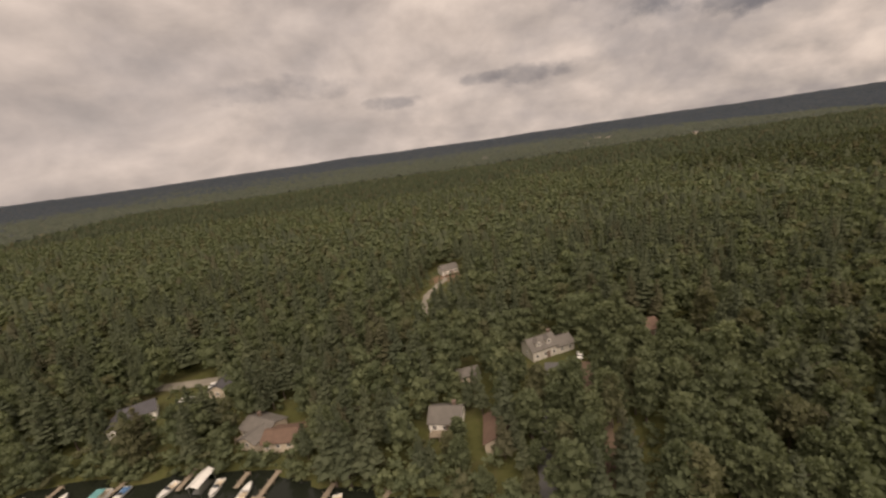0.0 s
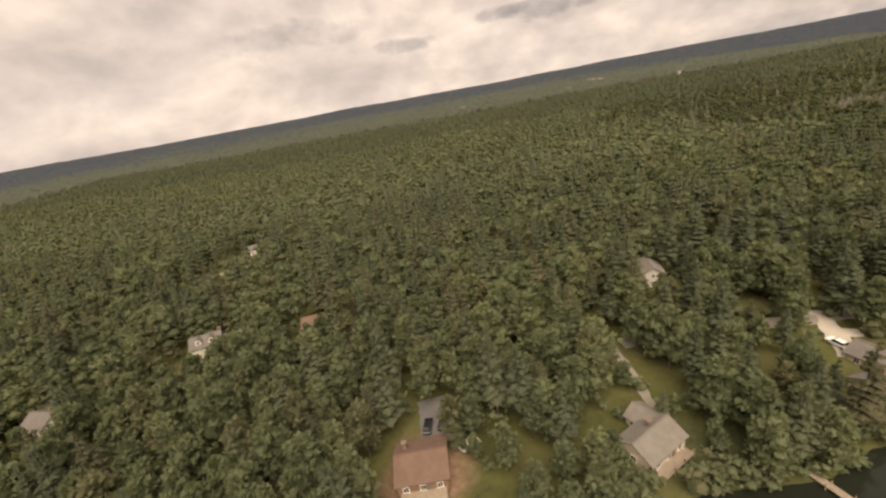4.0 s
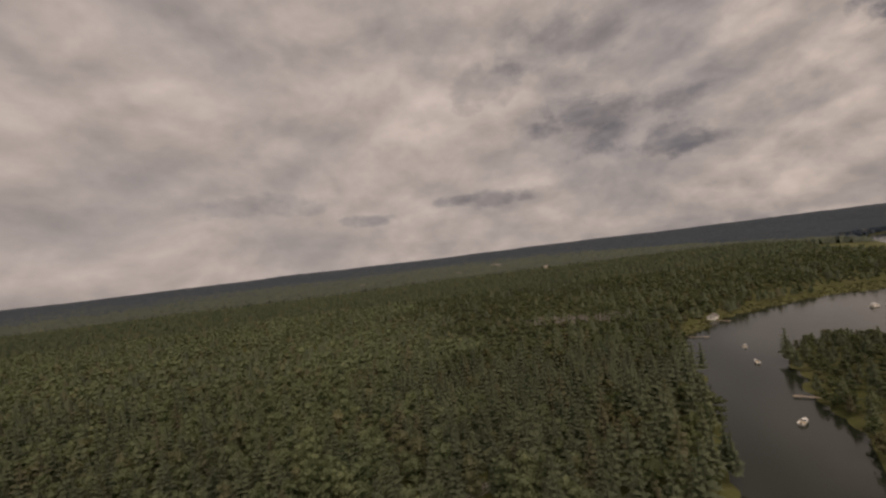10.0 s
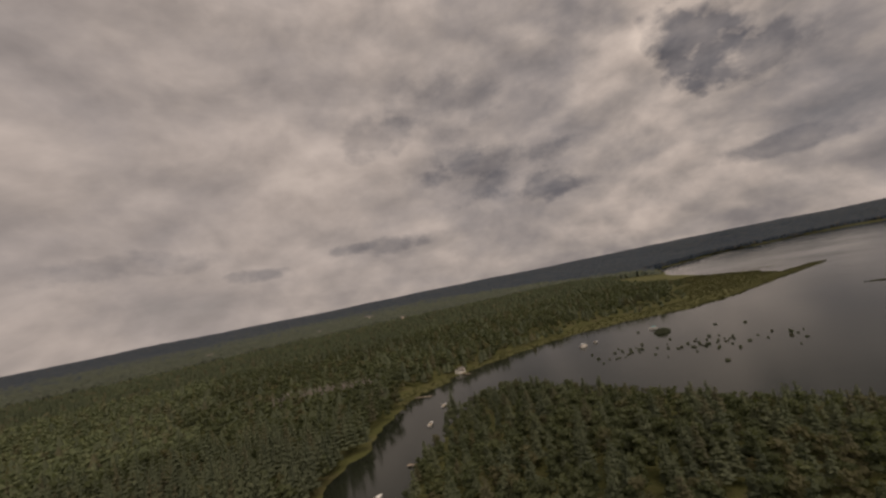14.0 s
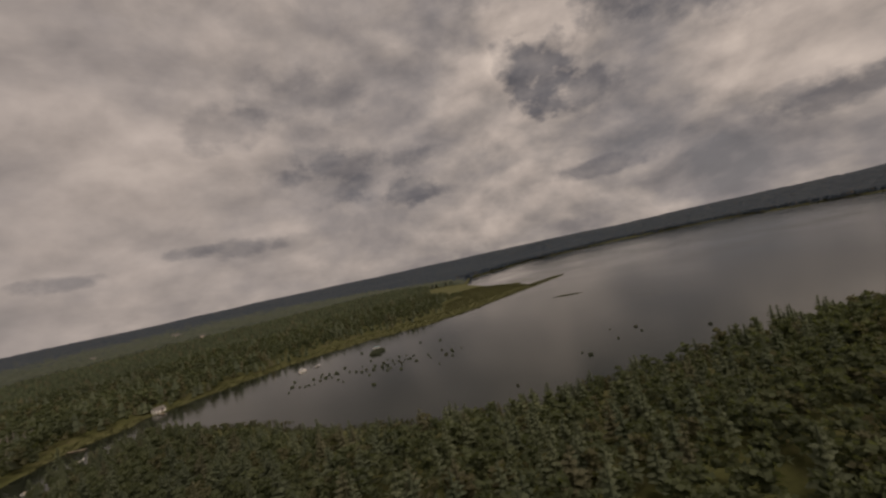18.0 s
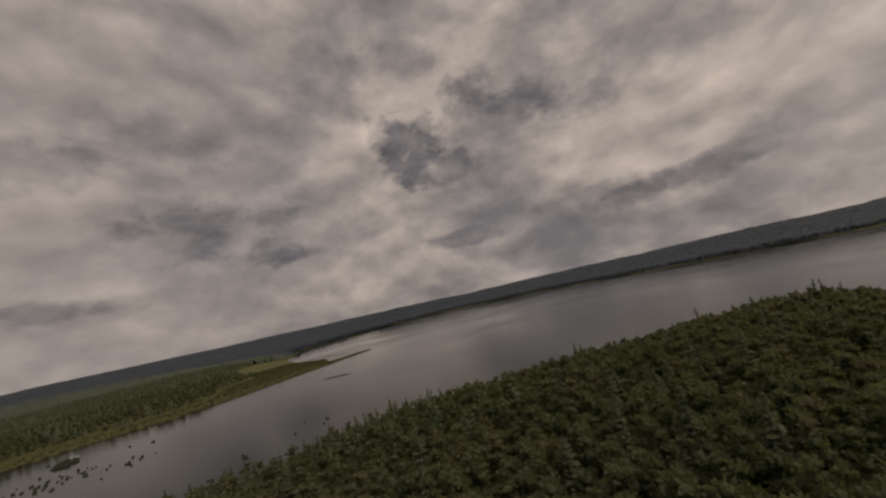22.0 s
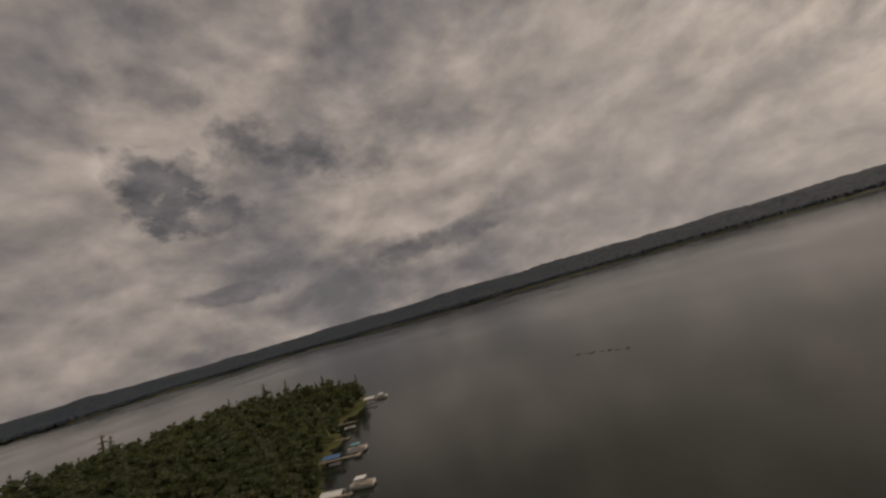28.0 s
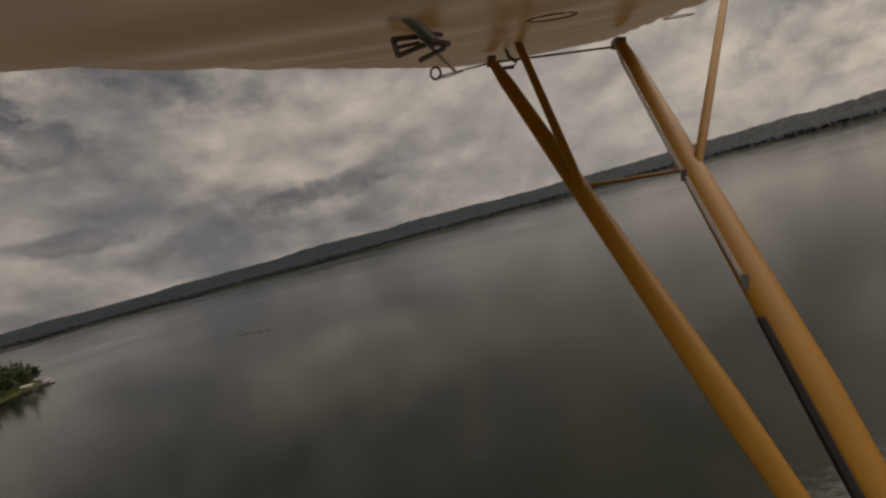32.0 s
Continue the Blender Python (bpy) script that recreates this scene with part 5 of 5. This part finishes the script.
def dead_tree(seed):
    r, s = np.random.RandomState(seed), Soup()
    s.add(*tube([(0, 0, 0), (0.1, 0, 8), (0.2, 0.1, 14)], [0.22, 0.14, 0.03], 5))
    for n in range(9):
        a, z, L = r.rand() * 6.283, 4 + n, r.uniform(1, 2.6) * (1.2 - n / 12)
        s.add(*tube([(0.1, 0, z), (math.cos(a) * L, math.sin(a) * L, z + L * 0.7)], [0.09, 0.03], 3))
    return s.arrays()


r = np.random.RandomState(60)
n = 220
t = r.rand(n)
xs, ys = 372 + t * 62 + r.uniform(-8, 8, n), 300 - t * 18 + r.uniform(-8, 8, n)
grow_stuff("dead_trees", "stand of bare grey dead trees", xs, ys, ground_height(xs, ys), r.uniform(0.8, 1.15, n), [dead_tree(s) for s in range(3)], DEADWOOD, 61)


# ---- the aircraft, at the end of its flight ----
FABRIC, k, b = material("yellow_doped_fabric", 0.5, 0.0, 0.35)
pos = k.n("ShaderNodeTexCoord").outputs["Object"]
g1, g2 = k.noise(pos, 2.2, 4.0, 0.6), k.noise(pos, 26.0, 5.0, 0.6)
k.t.links.new(k.ramp(k.math("ADD", k.math("MULTIPLY", g1, 0.7), k.math("MULTIPLY", g2, 0.3)), [(0.3, (0.33, 0.155, 0.012)), (0.55, (0.40, 0.19, 0.015)), (0.75, (0.46, 0.235, 0.028))]), b.inputs["Base Color"])
bumped(k, b, g2, 0.15, 0.003)
UNDERSIDE, k, b = material("cream_wing_fabric", 0.28, 0.0, 0.5)
pos = k.n("ShaderNodeTexCoord").outputs["Object"]
g1, g2 = k.noise(pos, 1.6, 4.0, 0.6), k.noise(pos, 18.0, 5.0, 0.65)
k.t.links.new(k.ramp(k.math("ADD", k.math("MULTIPLY", g1, 0.6), k.math("MULTIPLY", g2, 0.4)), [(0.3, (0.40, 0.33, 0.22)), (0.55, (0.55, 0.47, 0.345)), (0.8, (0.68, 0.61, 0.48))]), b.inputs["Base Color"])
bumped(k, b, g1, 0.25, 0.01)
# daylight glows through the thin doped cloth
out = next(n for n in k.t.nodes if n.bl_idname == "ShaderNodeOutputMaterial")
thin = k.n("ShaderNodeBsdfTranslucent", {0: (0.66, 0.50, 0.28, 1)})
k.t.links.new(k.n("ShaderNodeMixShader", {0: 0.40, 1: b.outputs[0], 2: thin.outputs[0]}).outputs[0], out.inputs[0])

plane = new("aircraft")
plane.matrix_world = flown(*PATH[-1][1:])
tagged(plane, "yellow high-wing aircraft with strut-braced fabric wing in flight", "aircraft")
OUT = np.array([0.232, 0.441, -1.0])       # along the span, per metre of depth
CHORD = np.array([1.66, 0.26, 0.0])
WING_UP = np.cross(CHORD, OUT)
WING_UP /= np.linalg.norm(WING_UP) * (1 if WING_UP[1] > 0 else -1)


def on_wing(u, s):
    return np.array([-1.0, 0.0, 0.0]) + CHORD * u + OUT * s


def wing_mesh():
    """A ribbed aerofoil with a rounded tip."""
    v, f, nu, ns = [], [], 17, 61
    for j in range(ns):
        s = 0.28 + 3.95 * j / (ns - 1)
        tip = max(0.0, (s - 3.75) / 0.48)
        lo, hi = 0.22 * tip ** 2.2, 1 - 0.30 * tip ** 2.2
        sag = 0.006 * math.sin(s * 6.2832 / 0.36)
        for top in (0, 1):
            for i in range(nu):
                u = lo + (hi - lo) * i / (nu - 1)
                w = i / (nu - 1)
                belly = -0.035 * math.sin(math.pi * w ** 0.6) + sag
                crown = 0.16 * math.sin(math.pi * w ** 1.6) * (1 - 0.6 * tip) + 0.012
                v.append(on_wing(u, s) + WING_UP * (crown if top else belly))
    row = 2 * nu
    for j in range(ns - 1):
        a = j * row
        for i in range(nu - 1):
            f.append((a + i, a + i + 1, a + row + i + 1, a + row + i))
            f.append((a + nu + i, a + row + nu + i, a + row + nu + i + 1, a + nu + i + 1))
        f.append((a, a + row, a + row + nu, a + nu))
        f.append((a + nu - 1, a + 2 * nu - 1, a + row + 2 * nu - 1, a + row + nu - 1))
    return np.array(v), np.array(f)


part("wing", *wing_mesh(), UNDERSIDE, plane, "cream underside of ribbed fabric wing", True)


def seen_at(x, y, z):
    """A place in the aircraft's own axes by its bearing, in 784ths of the half view's tangent, and depth."""
    k = math.tan(radians(47.0)) / 784 * z
    return np.array([(x - 784) * k, (441 - y) * k, -z])


def strut(name, a, b, wide, thin, label=""):
    """A streamlined strut from a to b."""
    a, b = np.asarray(a), np.asarray(b)
    t = (b - a) / np.linalg.norm(b - a)
    c = CHORD / np.linalg.norm(CHORD)
    c = c - t * (c @ t)
    c /= np.linalg.norm(c)
    n = np.cross(t, c)
    v, f, k, rings = [], [], 14, 9
    for j in range(rings):
        p = a + (b - a) * j / (rings - 1)
        g = 0.7 if j in (0, rings - 1) else 1.0
        for q in np.arange(k) * 6.2832 / k:
            v.append(p + c * wide / 2 * math.cos(q) * g + n * thin / 2 * math.sin(q) * g * (0.75 + 0.25 * math.cos(q)))
    for j in range(rings - 1):
        for q in range(k):
            e = (q + 1) % k
            f.append((j * k + q, j * k + e, (j + 1) * k + e, (j + 1) * k + q))
    return part(name, np.array(v), np.array(f), FABRIC, plane, label, True)


F_TOP, F_LOW = seen_at(1096, 76, 2.38), seen_at(1604, 960, 0.72)
R_TOP, R_LOW = seen_at(870, 108, 2.27), seen_at(1464, 970, 0.72)


def along(a, b, x):
    """The place between a and b that bears x to the side."""
    k = (x - 784) * math.tan(radians(47.0)) / 784
    q = (k * -a[2] - a[0]) / ((b[0] - a[0]) - k * (a[2] - b[2]))
    return a + (b - a) * q


F_MID, R_MID = along(F_TOP, F_LOW, 1232), along(R_TOP, R_LOW, 1038)
strut("front_strut", F_LOW, F_TOP, 0.096, 0.062, "thick yellow front lift strut")
strut("rear_strut", R_LOW, R_TOP, 0.074, 0.046, "slimmer yellow rear lift strut")
strut("jury_strut", R_MID, seen_at(893, 22, 2.0), 0.036, 0.028)
strut("jury_strut", F_MID, seen_at(1285, -20, 2.0), 0.034, 0.026)
strut("cross_brace", along(R_TOP, R_LOW, 1024), along(F_TOP, F_LOW, 1224), 0.02, 0.016)


def wire(name, pts, rad, mat, label=""):
    v, f = tube(pts, [rad] * len(pts), 6)
    return part(name, v, f, mat, plane, label)


off = np.array([-0.045, 0.0, 0.02])
wire("pitot_line", [F_TOP + off, (F_TOP + F_MID) / 2 + off * 1.3, F_MID + off * 1.2, F_MID + (F_LOW - F_MID) * 0.45 + off], 0.006, ALUMINIUM, "thin aluminium pitot line along the strut")
wire("clamp", [F_MID + off * 1.3 - (0, 0.02, 0), F_MID + off * 1.3 + (0, 0.02, 0)], 0.010, STEEL)
wire("clamp", [F_MID + (F_LOW - F_MID) * 0.45 + off - (0, 0.02, 0), F_MID + (F_LOW - F_MID) * 0.45 + off + (0, 0.02, 0)], 0.009, STEEL)
wire("drain_hose", [F_MID + (F_LOW - F_MID) * q + np.array([-0.05, -0.01, 0.02]) for q in (0.55, 0.7, 0.85, 1.0)], 0.0105, RUBBER, "black rubber hose taped to the strut")
wire("control_cable", [seen_at(775, 136, 2.9), R_TOP + (0, -0.01, 0), F_TOP + (0, -0.02, 0)], 0.006, STEEL)
wire("aileron_arm", [seen_at(676, -14, 0.62), seen_at(722, 32, 0.76), seen_at(768, 74, 0.95)], 0.013, STEEL, "dull dark aileron control arm")
for a, b_, w_ in (((696, 70), (705, 99), 0.007), ((705, 99), (758, 77), 0.006), ((696, 70), (748, 64), 0.006), ((700, 85), (742, 76), 0.004), ((744, 107), (786, 86), 0.006), ((757, 72), (794, 78), 0.007), ((740, 58), (782, 62), 0.005)):
    wire("aileron_linkage", [seen_at(*a, 0.9), seen_at(*b_, 0.95)], w_, STEEL)
wire("push_rod", [seen_at(735, 58, 0.9), seen_at(775, 96, 0.94), seen_at(806, 127, 1.0)], 0.0035, ALUMINIUM, "bright aluminium push rod")
wire("pulley", [seen_at(771 + 9 * math.cos(a), 130 + 11 * math.sin(a), 1.0) for a in np.arange(13) / 12 * 6.2832], 0.003, STEEL)
wire("aileron_cable", [seen_at(774, 140, 1.0), seen_at(796, 135, 1.05), seen_at(820, 126, 1.1)], 0.002, ALUMINIUM)
wire("vent_tube", [seen_at(x, y, 2.1) for x, y in ((888, 62), (893, 82), (900, 100), (914, 110), (908, 119), (890, 121))], 0.009, STEEL, "bent dark metal vent tube")
for u, q in ((0.62, 0.95), (0.93, 1.6)):
    c_, e_, g_ = on_wing(u, q) - WING_UP * 0.042, CHORD / np.linalg.norm(CHORD) * 0.06, OUT / np.linalg.norm(OUT) * 0.06
    wire("inspection_ring", [c_ + e_ * math.cos(a) + g_ * math.sin(a) for a in np.arange(17) / 16 * 6.2832], 0.002, FABRIC)
s = box(Soup(), 0, 0, 0, 0.07, 0.05, 0.06, 0.8)
part("strut_fitting", *s.arrays(), STEEL, plane).location = F_TOP
part("strut_fitting", *box(Soup(), 0, 0, 0, 0.05, 0.05, 0.05, 0.8).arrays(), STEEL, plane).location = R_TOP
